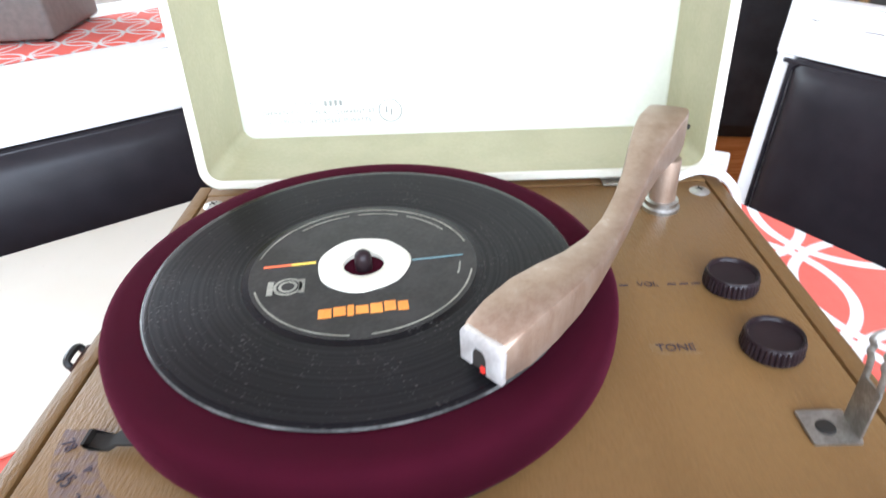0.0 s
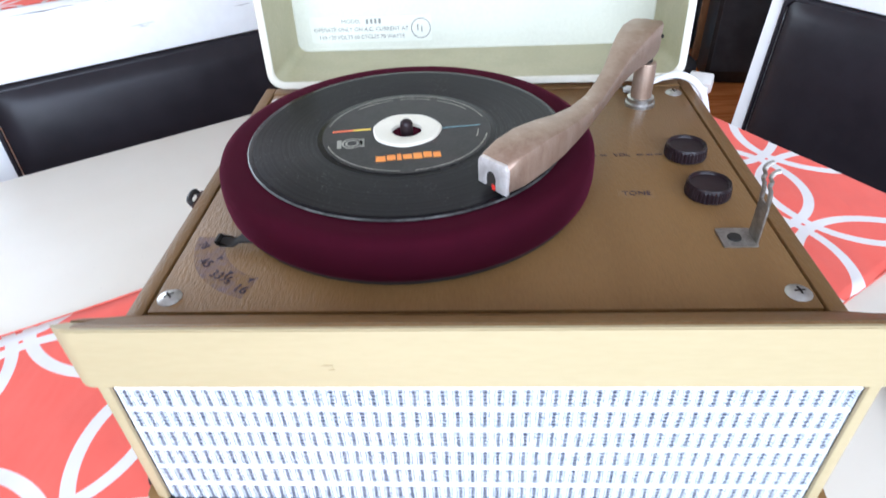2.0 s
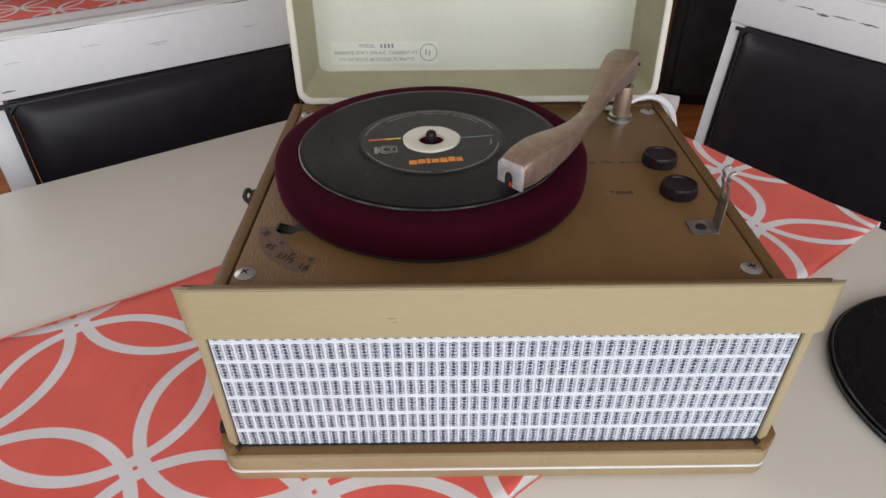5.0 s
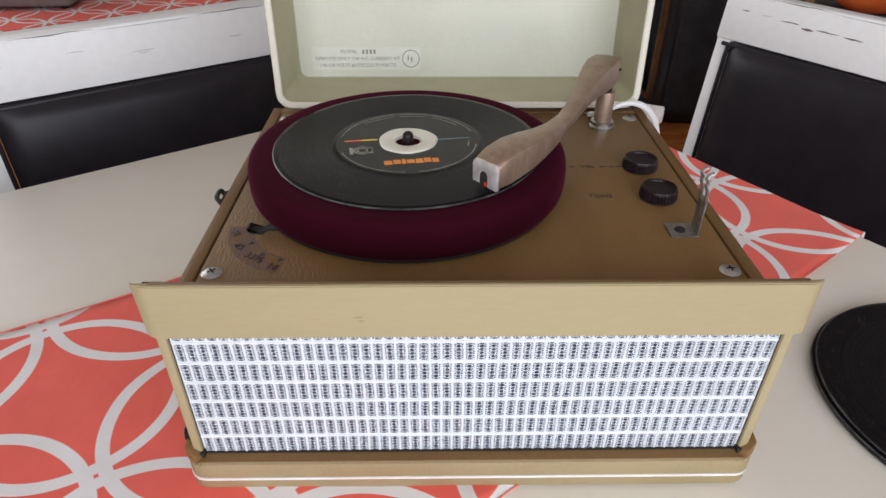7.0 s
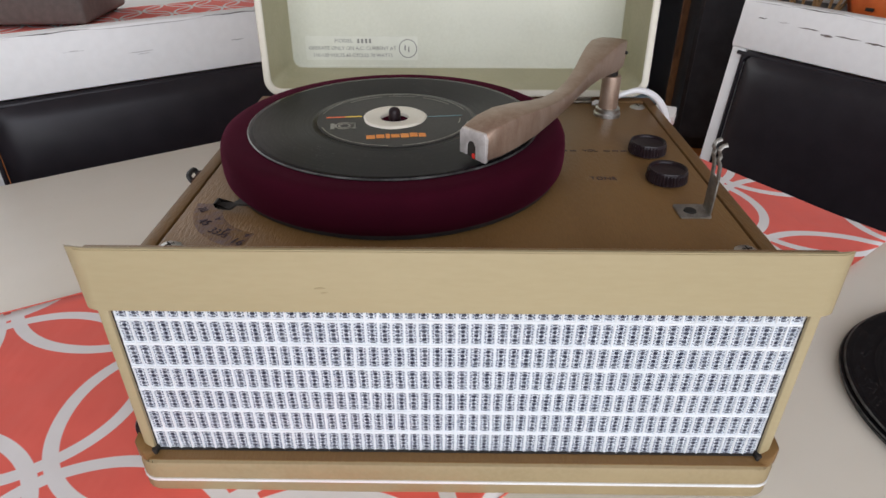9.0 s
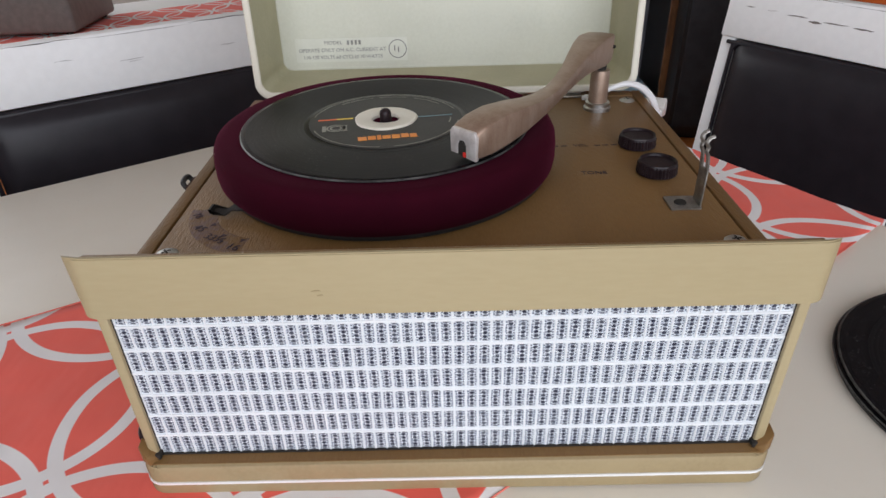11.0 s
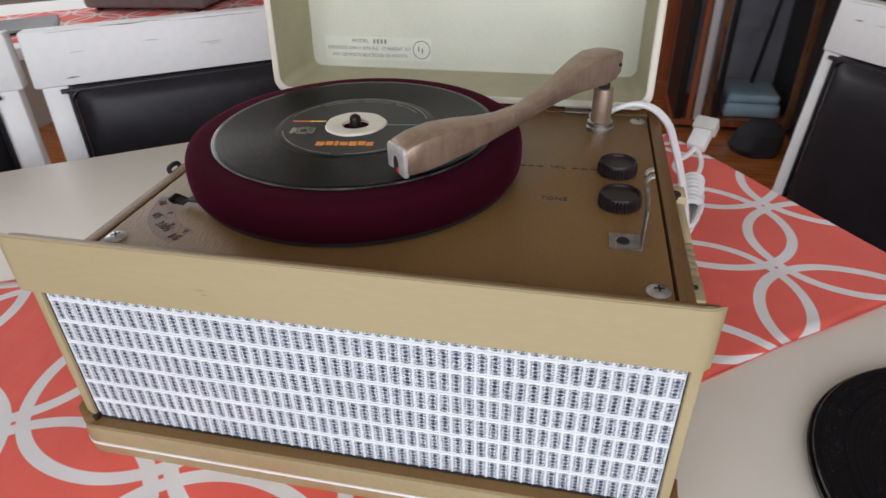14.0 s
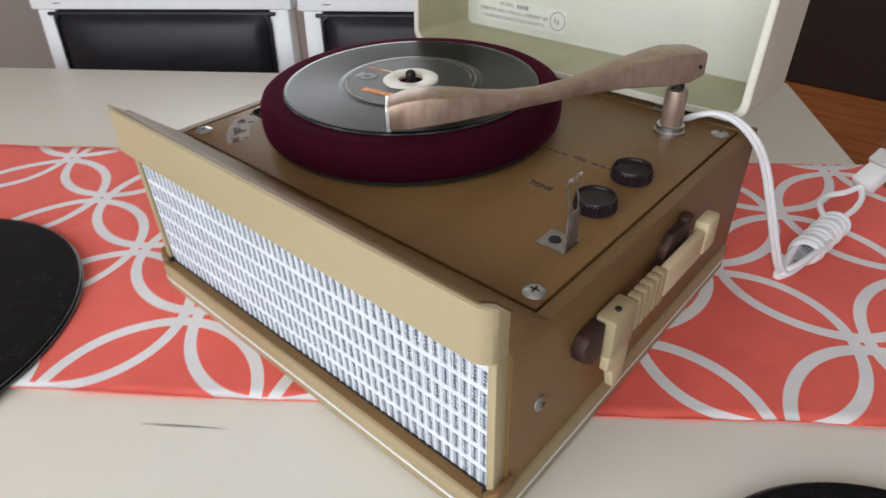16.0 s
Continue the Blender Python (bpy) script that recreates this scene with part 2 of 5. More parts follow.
def coral_cloth(name, axes, corner):
    """Coral cotton printed with white overlapping rings on a square lattice."""
    n = Nodes(name)
    n.tree.nodes.remove(n.tc)
    n.tc = n.tree.nodes.new("ShaderNodeTexCoord")
    sep = n.node("SeparateXYZ", i0=n.tc.outputs["Object"]).node
    wob = n.math("MULTIPLY", n.math("SUBTRACT", n.noise(6, 2), 0.5), 0.004)
    x = n.math("ADD", n.math("SUBTRACT", sep.outputs[0], corner[0]), wob)
    y = n.math("ADD", n.math("SUBTRACT", sep.outputs[1], corner[1]), wob)
    skew = n.math("MULTIPLY", y, n.math("MULTIPLY", n.math("SUBTRACT", 0.263, sep.outputs[0]), 0.078))
    x = n.math("SUBTRACT", x, skew)
    (ax, ay), (bx, by) = axes
    det = ax * by - ay * bx
    p = n.math("ADD", n.math("MULTIPLY", x, by / det), n.math("MULTIPLY", y, -bx / det))
    q = n.math("ADD", n.math("MULTIPLY", x, -ay / det), n.math("MULTIPLY", y, ax / det))
    fp = n.math("SUBTRACT", n.math("FRACT", p), 0.5)
    fq = n.math("SUBTRACT", n.math("FRACT", q), 0.5)
    best = None
    for cx, cy in ((0, 0), (1, 0), (-1, 0), (0, 1), (0, -1)):
        dx, dy = n.math("SUBTRACT", fp, float(cx)), n.math("SUBTRACT", fq, float(cy))
        d = n.math("SQRT", n.math("ADD", n.math("MULTIPLY", dx, dx), n.math("MULTIPLY", dy, dy)))
        d = n.math("ABSOLUTE", n.math("SUBTRACT", d, 0.657))
        best = d if best is None else n.math("MINIMUM", best, d)
    ring = n.math("SUBTRACT", 1.0, n.ramp(best, 0.034, 0.041))
    weave, blot = n.noise(1500, 2), n.noise(25)
    red = n.mix(blot, (0.79, 0.108, 0.076), (0.86, 0.148, 0.106))
    white = n.mix(blot, (0.76, 0.735, 0.72), (0.82, 0.795, 0.78))
    n.bump(n.math("ADD", n.math("MULTIPLY", weave, 0.07), n.math("ADD", n.math("MULTIPLY", n.noise(9, 3), 4.0), n.math("MULTIPLY", n.noise(26, 3, stretch=(1, 0.3, 1)), 2.0))), 0.60, 0.0030)
    return n.out(n.mix(ring, red, white), 0.85, Sheen_Weight=0.1)


HEM = plain("coral_thread", (0.70, 0.12, 0.08), (0.80, 0.20, 0.15), 0.85, grain=2500)
CORAL = coral_cloth("coral_ring_print", ((0.1119, -0.0180), (0.0120, 0.1090)), (-0.1077, -0.0120))


def grille_cloth():
    """Woven speaker cloth: in each cell a knotted navy strand between two rows of navy stitches on a pale lilac ground."""
    n = Nodes("grille_weave")
    sep = n.node("SeparateXYZ", i0=n.tc.outputs["Object"]).node
    sway = n.math("MULTIPLY", n.math("SUBTRACT", n.noise(45, 2), 0.5), 0.0012)
    u = n.math("FRACT", n.math("DIVIDE", n.math("ADD", n.math("ADD", sep.outputs[0], 0.1508), sway), 0.0058))
    v = n.math("FRACT", n.math("DIVIDE", n.math("ADD", n.math("SUBTRACT", sep.outputs[2], 0.0231), n.math("MULTIPLY", sway, 0.5)), 0.0139))
    du = n.math("ABSOLUTE", n.math("SUBTRACT", u, 0.5))
    dv = n.math("ABSOLUTE", n.math("SUBTRACT", v, 0.5))
    knots = n.math("ABSOLUTE", n.math("SUBTRACT", n.math("FRACT", n.math("MULTIPLY", v, 6.0)), 0.5))
    stitches = n.math("ABSOLUTE", n.math("SUBTRACT", n.math("FRACT", n.math("MULTIPLY", v, 9.0)), 0.5))
    rag = n.math("MULTIPLY", n.math("SUBTRACT", n.noise(1500, 3, 0.7), 0.5), 0.50)
    girth = n.math("ADD", 0.065, n.math("MULTIPLY", n.math("SUBTRACT", 0.5, knots), 0.22))
    girth = n.math("ADD", girth, n.math("MULTIPLY", n.ramp(dv, 0.22, 0.33), 0.035))
    core = n.math("SUBTRACT", 1.0, n.ramp(n.math("SUBTRACT", n.math("ADD", du, rag), girth), -0.03, 0.06))
    core = n.math("MULTIPLY", core, n.math("SUBTRACT", 1.0, n.math("MULTIPLY", n.ramp(knots, 0.28, 0.46), 0.6)))
    side = n.math("MULTIPLY", n.math("SUBTRACT", 1.0, n.ramp(n.math("ABSOLUTE", n.math("SUBTRACT", n.math("ADD", du, n.math("MULTIPLY", rag, 0.3)), 0.305)), 0.03, 0.075)), n.math("SUBTRACT", 1.0, n.ramp(stitches, 0.14, 0.32)))
    specks = n.math("MULTIPLY", n.ramp(n.noise(2300, 2), 0.56, 0.68), 0.55)
    ink = n.math("MAXIMUM", n.math("MAXIMUM", core, n.math("MULTIPLY", side, 0.95)), specks)
    inside = n.math("MULTIPLY", n.math("SUBTRACT", 1.0, n.ramp(dv, 0.38, 0.44)), n.math("SUBTRACT", 1.0, n.ramp(n.math("ADD", du, n.math("MULTIPLY", rag, 0.1)), 0.39, 0.45)))
    ink = n.math("MULTIPLY", n.math("MULTIPLY", ink, inside), n.math("ADD", 0.66, n.math("MULTIPLY", n.noise(260, 3), 0.60)))
    thread = n.noise(1600, 2)
    white = n.mix(n.ramp(thread, 0.35, 0.65), (0.72, 0.78, 0.82), (0.88, 0.90, 0.91))
    ground = n.mix(inside, white, n.mix(n.ramp(thread, 0.35, 0.65), (0.38, 0.43, 0.52), (0.86, 0.90, 0.93)))
    n.bump(n.math("SUBTRACT", thread, ink), 0.6, 0.0008)
    return n.out(n.mix(ink, ground, (0.008, 0.010, 0.034)), 0.75)


GRILLE = grille_cloth()
RIB = plain("white_thread", (0.80, 0.83, 0.85), (0.89, 0.90, 0.91), 0.6, grain=2500, bump=0.4)


def planks():
    n = Nodes("orange_brown_wood")
    g = n.noise(5, 6, 0.6, stretch=(1, 12, 1))
    col = n.mix(n.ramp(g, 0.3, 0.7), (0.34, 0.095, 0.022), (0.52, 0.180, 0.050))
    n.bump(g, 0.08, 0.001)
    return n.out(col, 0.20)


WOOD_FLOOR = planks()
BROWN_WOOD = plain("red_brown_wood", (0.34, 0.095, 0.034), (0.48, 0.155, 0.058), 0.4, scale=6, grain=60, stretch=(4, 4, 0.3))
BARK = plain("rough_brown_wood", (0.09, 0.035, 0.012), (0.24, 0.11, 0.04), 0.8, scale=18, grain=70, bump=0.8, depth=0.004, stretch=(1, 1, 0.3))
WALL = plain("cream_wall_paint", (0.58, 0.565, 0.54), (0.62, 0.605, 0.58), 0.8, scale=3, grain=120)
CEILING = plain("ceiling_paint", (0.68, 0.67, 0.66), (0.72, 0.71, 0.70), 0.9, scale=3, grain=120)
# the room's reflection in the cabinet glass, put into the back panel's colour
PURPLE = plain("purplish_grey_lacquer", (0.300, 0.285, 0.330), (0.380, 0.360, 0.410), 0.3, scale=5)
CHARCOAL = plain("charcoal_cloth", (0.022, 0.022, 0.026), (0.04, 0.04, 0.046), 0.8, scale=14)
GREYBOX = plain("grey_metal_paint", (0.20, 0.19, 0.18), (0.25, 0.24, 0.22), 0.5)
BLUECLOTH = plain("pale_blue_cloth", (0.36, 0.50, 0.60), (0.48, 0.62, 0.72), 0.8, scale=14)
PUMPKIN = plain("orange_ceramic", (0.62, 0.12, 0.03), (0.70, 0.17, 0.04), 0.4, scale=20)
STRAW = plain("dried_straw", (0.20, 0.12, 0.05), (0.35, 0.22, 0.10), 0.8)
GLASS = Nodes("clear_glass").out((0.9, 0.95, 0.95), 0.03, Transmission_Weight=1.0)


# ---- mesh helpers ----
def link(name, bm, material, parent=None, label="", smooth=True):
    """One mesh object from a bmesh, under a parent."""
    bmesh.ops.recalc_face_normals(bm, faces=bm.faces)
    me = bpy.data.meshes.new(name)
    bm.to_mesh(me)
    bm.free()
    me.materials.append(material)
    if smooth:
        me.shade_smooth()
        me.set_sharp_from_angle(angle=radians(38))
    ob = new(name, me)
    ob.parent = parent
    return tagged(ob, label)


def part(name, bm, material, parent, label="", smooth=True):
    return link(name, bm, material, parent, label, smooth)


def thing(name, label, category, at=None, group="", kind=""):
    """An Empty at a thing's base, for its parts."""
    ob = new(name)
    ob.empty_display_size = 0.02
    ob.matrix_world = at or Matrix()
    return tagged(ob, label, category, group, kind)


def box(bm, x0, x1, y0, y1, z0, z1, bevel=0.0, seg=2, m=None):
    made = bmesh.ops.create_cube(bm, size=1, matrix=Matrix.LocRotScale(((x0 + x1) / 2, (y0 + y1) / 2, (z0 + z1) / 2), None, (x1 - x0, y1 - y0, z1 - z0)))
    verts = made["verts"]
    if bevel:
        edges = list({e for v in verts for e in v.link_edges})
        made = bmesh.ops.bevel(bm, geom=edges, offset=bevel, segments=seg, affect="EDGES", profile=0.5)
        verts = list({v for f in made["faces"] for v in f.verts} | {v for v in verts if v.is_valid})
    if m:
        bmesh.ops.transform(bm, matrix=m, verts=[v for v in verts if v.is_valid])
    return bm


def boxed(*a, **k):
    return box(bmesh.new(), *a, **k)


def lathe(profile, n=64, at=(0, 0, 0), bm=None):
    """Turns (radius, z) pairs round the z axis; a radius of 0 closes the end."""
    bm = bm or bmesh.new()
    rings = []
    for r, z in profile:
        if r <= 1e-6:
            rings.append([bm.verts.new((at[0], at[1], at[2] + z))])
        else:
            rings.append([bm.verts.new((at[0] + r * math.cos(2 * math.pi * i / n), at[1] + r * math.sin(2 * math.pi * i / n), at[2] + z)) for i in range(n)])
    for a, b in zip(rings, rings[1:]):
        for i in range(n):
            j = (i + 1) % n
            loop = [a[0]] if len(a) == 1 else [a[i], a[j]]
            loop += [b[0]] if len(b) == 1 else [b[j], b[i]]
            if len(loop) > 2:
                bm.faces.new(loop)
    return bm


def prism(outline, axis, lo, hi, bevel=0.0, bm=None):
    """A closed outline in the plane across an axis, drawn out from lo to hi along it."""
    bm = bm or bmesh.new()
    place = {"x": lambda a, b, t: (t, a, b), "y": lambda a, b, t: (a, t, b), "z": lambda a, b, t: (a, b, t)}[axis]
    low = [bm.verts.new(place(a, b, lo)) for a, b in outline]
    top = [bm.verts.new(place(a, b, hi)) for a, b in outline]
    faces = [bm.faces.new(low[::-1]), bm.faces.new(top)]
    for i in range(len(outline)):
        j = (i + 1) % len(outline)
        faces.append(bm.faces.new((low[i], low[j], top[j], top[i])))
    if bevel:
        bmesh.ops.recalc_face_normals(bm, faces=bm.faces)
        bmesh.ops.bevel(bm, geom=list({e for f in faces for e in f.edges}), offset=bevel, segments=2, affect="EDGES", profile=0.5)
    return bm


def tube(points, r, n=10, bm=None, flat=1.0):
    """A round cord along a smooth line through the points. flat: its height over its width."""
    bm = bm or bmesh.new()
    pts = [Vector(p) for p in points]
    fine = []
    for i in range(len(pts) - 1):
        p0, p1, p2, p3 = pts[max(i - 1, 0)], pts[i], pts[i + 1], pts[min(i + 2, len(pts) - 1)]
        for k in range(6):
            t = k / 6
            fine.append(0.5 * (2 * p1 + (p2 - p0) * t + (2 * p0 - 5 * p1 + 4 * p2 - p3) * t * t + (3 * p1 - p0 - 3 * p2 + p3) * t ** 3))
    fine.append(pts[-1])
    rings, side = [], None
    for i, p in enumerate(fine):
        d = (fine[min(i + 1, len(fine) - 1)] - fine[max(i - 1, 0)]).normalized()
        side = (side - d * side.dot(d)).normalized() if side else d.cross(Vector((0.13, 0.21, 1))).normalized()
        up = side.cross(d)
        rings.append([bm.verts.new(p + r * (math.cos(2 * math.pi * k / n) * side + flat * math.sin(2 * math.pi * k / n) * up)) for k in range(n)])
    for a, b in zip(rings, rings[1:]):
        for k in range(n):
            bm.faces.new((a[k], a[(k + 1) % n], b[(k + 1) % n], b[k]))
    bm.faces.new(rings[0][::-1])
    bm.faces.new(rings[-1])
    return bm


def lettering(words, size, m, depth=0.0002):
    """Words in the built-in font as a bmesh, laid out by a matrix."""
    cu = bpy.data.curves.new("words", "FONT")
    cu.body, cu.size, cu.extrude, cu.align_x, cu.align_y, cu.resolution_u = words, size, depth, "CENTER", "CENTER", 3
    ob = new("words", cu)
    me = bpy.data.meshes.new_from_object(ob.evaluated_get(bpy.context.evaluated_depsgraph_get()))
    bpy.data.objects.remove(ob)
    bm = bmesh.new()
    bm.from_mesh(me)
    bpy.data.meshes.remove(me)
    bm.transform(m)
    return bm


def rounded(x0, x1, y0, y1, r, n=6):
    """The outline of a rectangle with round corners."""
    out = []
    for cx, cy, a in ((x1 - r, y1 - r, 0), (x0 + r, y1 - r, 90), (x0 + r, y0 + r, 180), (x1 - r, y0 + r, 270)):
        out += [(cx + r * math.cos(radians(a + 90 * k / n)), cy + r * math.sin(radians(a + 90 * k / n))) for k in range(n + 1)]
    return out


# ---- the room ----
def room():
    t = 0.12
    part("floor", boxed(X0 - t, X1 + t, Y0 - t, Y1 + t, FLOOR - 0.1, FLOOR), WOOD_FLOOR, None, "orange-brown polished wooden floor")
    part("ceiling", boxed(X0 - t, X1 + t, Y0 - t, Y1 + t, CEIL, CEIL + 0.1), CEILING, None, "plain white painted ceiling")
    part("wall_north", boxed(X0, X1, Y1, Y1 + t, FLOOR, CEIL), WALL, None, "plain cream painted wall")
    part("wall_east", boxed(X1, X1 + t, Y0 - t, Y1 + t, FLOOR, CEIL), WALL, None, "plain cream painted wall")
    bm = bmesh.new()
    x0, x1, z0, z1 = SOUTH
    for a in ((X0, x0, FLOOR, CEIL), (x1, X1, FLOOR, CEIL), (x0, x1, FLOOR, z0), (x0, x1, z1, CEIL)):
        box(bm, a[0], a[1], Y0 - t, Y0, a[2], a[3])
    part("wall_south", bm, WALL, None, "plain cream painted wall with a window opening")
    bm = bmesh.new()
    y0, y1, z0, z1 = WEST
    for a in ((Y0 - t, y0, FLOOR, CEIL), (y1, Y1 + t, FLOOR, CEIL), (y0, y1, FLOOR, z0), (y0, y1, z1, CEIL)):
        box(bm, X0 - t, X0, a[0], a[1], a[2], a[3])
    part("wall_west", bm, WALL, None, "plain cream painted wall with a window opening")
    for ob in list(scene.objects):
        if ob.name.split("_")[0] in ("floor", "ceiling", "wall"):
            tagged(ob, kind="structure", category=ob.name.split("_")[0])


room()

# ---- the table: its own axes, turned 34 degrees ----
TURN = 34.0
TABLE_M = pose(0, 0, 0, 0, 0, TURN)
U1, V0, V1, U0 = 0.462, -0.285, 0.556, -1.05


def table():
    t = thing("dining_table", "white painted wooden dining table with scratched top", "table", pose(0, 0, 0, 0, 0, TURN))
    part("tabletop", boxed(U0, U1, V0, V1, -0.032, 0, bevel=0.004, seg=3), TABLE, t)
    bm = bmesh.new()
    for a in ((U0 + 0.06, U1 - 0.06, V0 + 0.06, V0 + 0.08), (U0 + 0.06, U1 - 0.06, V1 - 0.08, V1 - 0.06), (U0 + 0.06, U0 + 0.08, V0 + 0.08, V1 - 0.08), (U1 - 0.08, U1 - 0.06, V0 + 0.08, V1 - 0.08)):
        box(bm, *a, -0.11, -0.032)
    part("apron", bm, TABLE, t)
    for u in (U0 + 0.10, U1 - 0.10):
        for v in (V0 + 0.10, V1 - 0.10):
            part("leg", boxed(u - 0.03, u + 0.03, v - 0.03, v + 0.03, FLOOR, -0.032, bevel=0.004), TABLE, t)


table()


def scratch(a, b, w):
    """A dark crack in the paint from a to b."""
    random.seed(int(1000 * abs(a[0]) + 7 * abs(b[1] * 1000)))
    bm, left, right = bmesh.new(), [], []
    d = (Vector(b) - Vector(a)).normalized()
    s = Vector((-d.y, d.x))
    for k in range(13):
        p = Vector(a).lerp(Vector(b), k / 12) + s * random.uniform(-0.2, 0.2) * w
        h = w * 0.5 * math.sin(math.pi * (k + 0.4) / 12.8) * random.uniform(0.6, 1.2)
        left.append(bm.verts.new((p.x + s.x * h, p.y + s.y * h, 0.0003)))
        right.append(bm.verts.new((p.x - s.x * h, p.y - s.y * h, 0.0003)))
    for k in range(12):
        bm.faces.new((left[k], right[k], right[k + 1], left[k + 1]))
    ob = part("scratch", bm, DARK, None, "dark worn scratch in white table paint")
    return tagged(ob, category="scratch")


def runner():
    """Coral runner across the table, hanging over the end edge; its sides lie a little askew."""
    ca, sa = math.cos(radians(TURN)), math.sin(radians(TURN))
    bm = bmesh.new()
    cols, rows = 150, 34
    us = [U0 + 0.1 + (U1 - U0 - 0.1 + 0.002) * k / cols for k in range(cols + 1)]
    strip = []
    for u, drop in [(u, 0.0) for u in us] + [(U1 + 0.004, 0.006), (U1 + 0.005, 0.03), (U1 + 0.006, 0.09), (U1 + 0.007, 0.16)]:
        line = []
        for k in range(rows + 1):
            v0 = -0.0175 + 0.050 * (u - 0.015)
            v1 = 0.295 + (0.056 if u > -0.1 else -0.04) * max(u + 0.1, -0.25)
            v = v0 + (v1 - v0) * k / rows
            lift = 0.0028 + 0.0026 * noise.noise(Vector((u * 7, v * 12, 0.3))) + 0.0012 * noise.noise(Vector((u * 26, v * 8, 1.7))) + (0.0006 if k in (0, rows) else 0)
            line.append(bm.verts.new((ca * u - sa * v, sa * u + ca * v, max(lift, 0.0008) - drop)))
        strip.append(line)
    for a, b in zip(strip, strip[1:]):
        for k in range(rows):
            bm.faces.new((a[k], b[k], b[k + 1], a[k + 1]))
    strip_co = [(tuple(line[0].co), tuple(line[-1].co)) for line in strip]
    run = thing("table_runner", "coral red cotton table runner printed with white overlapping rings", "table runner")
    ob = part("cloth", bm, CORAL, run)
    for k in (0, rows):
        line = [strip_co[i][0 if k == 0 else 1] for i in range(0, cols, 6)]
        part("hem", tube([(x, y, z) for x, y, z in line], 0.0006, 6), HEM, run, "stitched coral hem")
    mod = ob.modifiers.new("thickness", "SOLIDIFY")
    mod.thickness, mod.offset = 0.0007, 1


runner()

# ---- the record player ----
H = 0.1165                     # the deck
PX, PY, REC = -0.0378, 0.1575, 0.1437   # platter axis, record height


def screw(parent, x, y, z, r=0.0058, axis="z"):
    bm = lathe([(0, 0.0019), (r * 0.35, 0.0018), (r * 0.8, 0.0011), (r, 0.0002), (r, -0.001)], 24)
    m = Matrix.Translation((x, y, z)) @ (pose(0, 0, 0, 0, 90, 0) if axis == "x" else Matrix())
    bm.transform(m)
    s = part("screw", bm, STEEL, parent, "bright zinc cross-head screw")
    c = bmesh.new()
    a = 0.4 + 9 * x
    for k in (0, 1):
        box(c, -r * 0.42, r * 0.42, -r * 0.075, r * 0.075, 0.0010, 0.00202, m=m @ pose(0, 0, 0, 0, 0, math.degrees(a) + 90 * k))
    part("cross_slot", c, DARK, s)


def knob(parent, x, y, r=0.0119):
    bm = bmesh.new()
    n, rings = 108, []
    for z, rr, flute in ((0.0, r, 0), (0.0010, r * 1.02, 1), (0.0056, r * 0.99, 1), (0.0066, r * 0.95, 0), (0.0072, r * 0.90, 0), (0.0070, r * 0.85, 0), (0.0060, r * 0.81, 0), (0.0058, r * 0.3, 0)):
        cut = [1 - 0.055 * flute * (i % 3 == 0) for i in range(n)]
        rings.append([bm.verts.new((x + rr * cut[i] * math.cos(2 * math.pi * i / n), y + rr * cut[i] * math.sin(2 * math.pi * i / n), H + 0.0010 + z)) for i in range(n)])
    for a, b in zip(rings, rings[1:]):
        for i in range(n):
            bm.faces.new((a[i], a[(i + 1) % n], b[(i + 1) % n], b[i]))
    bm.faces.new(rings[-1])
    bm.faces.new(rings[0][::-1])
    k = part("knob", bm, KNOB, parent, "dark brown fluted bakelite knob", smooth=False)
    part("dial_rim", lathe([(r * 0.955, 0.0068), (r * 0.93, 0.0076), (r * 0.89, 0.0076), (r * 0.875, 0.0066)], 64, (x, y, H + 0.0010)), plain_rim, k, "worn shiny raised rim")
    part("shaft_collar", lathe([(0, 0.0), (r * 0.6, 0.0), (r * 0.6, 0.0012), (0, 0.0012)], 32, (x, y, H)), DARK, k)


plain_rim = plain("worn_bakelite", (0.016, 0.010, 0.012), (0.028, 0.019, 0.021), 0.30, bump=0.05, Specular_IOR_Level=0.3)


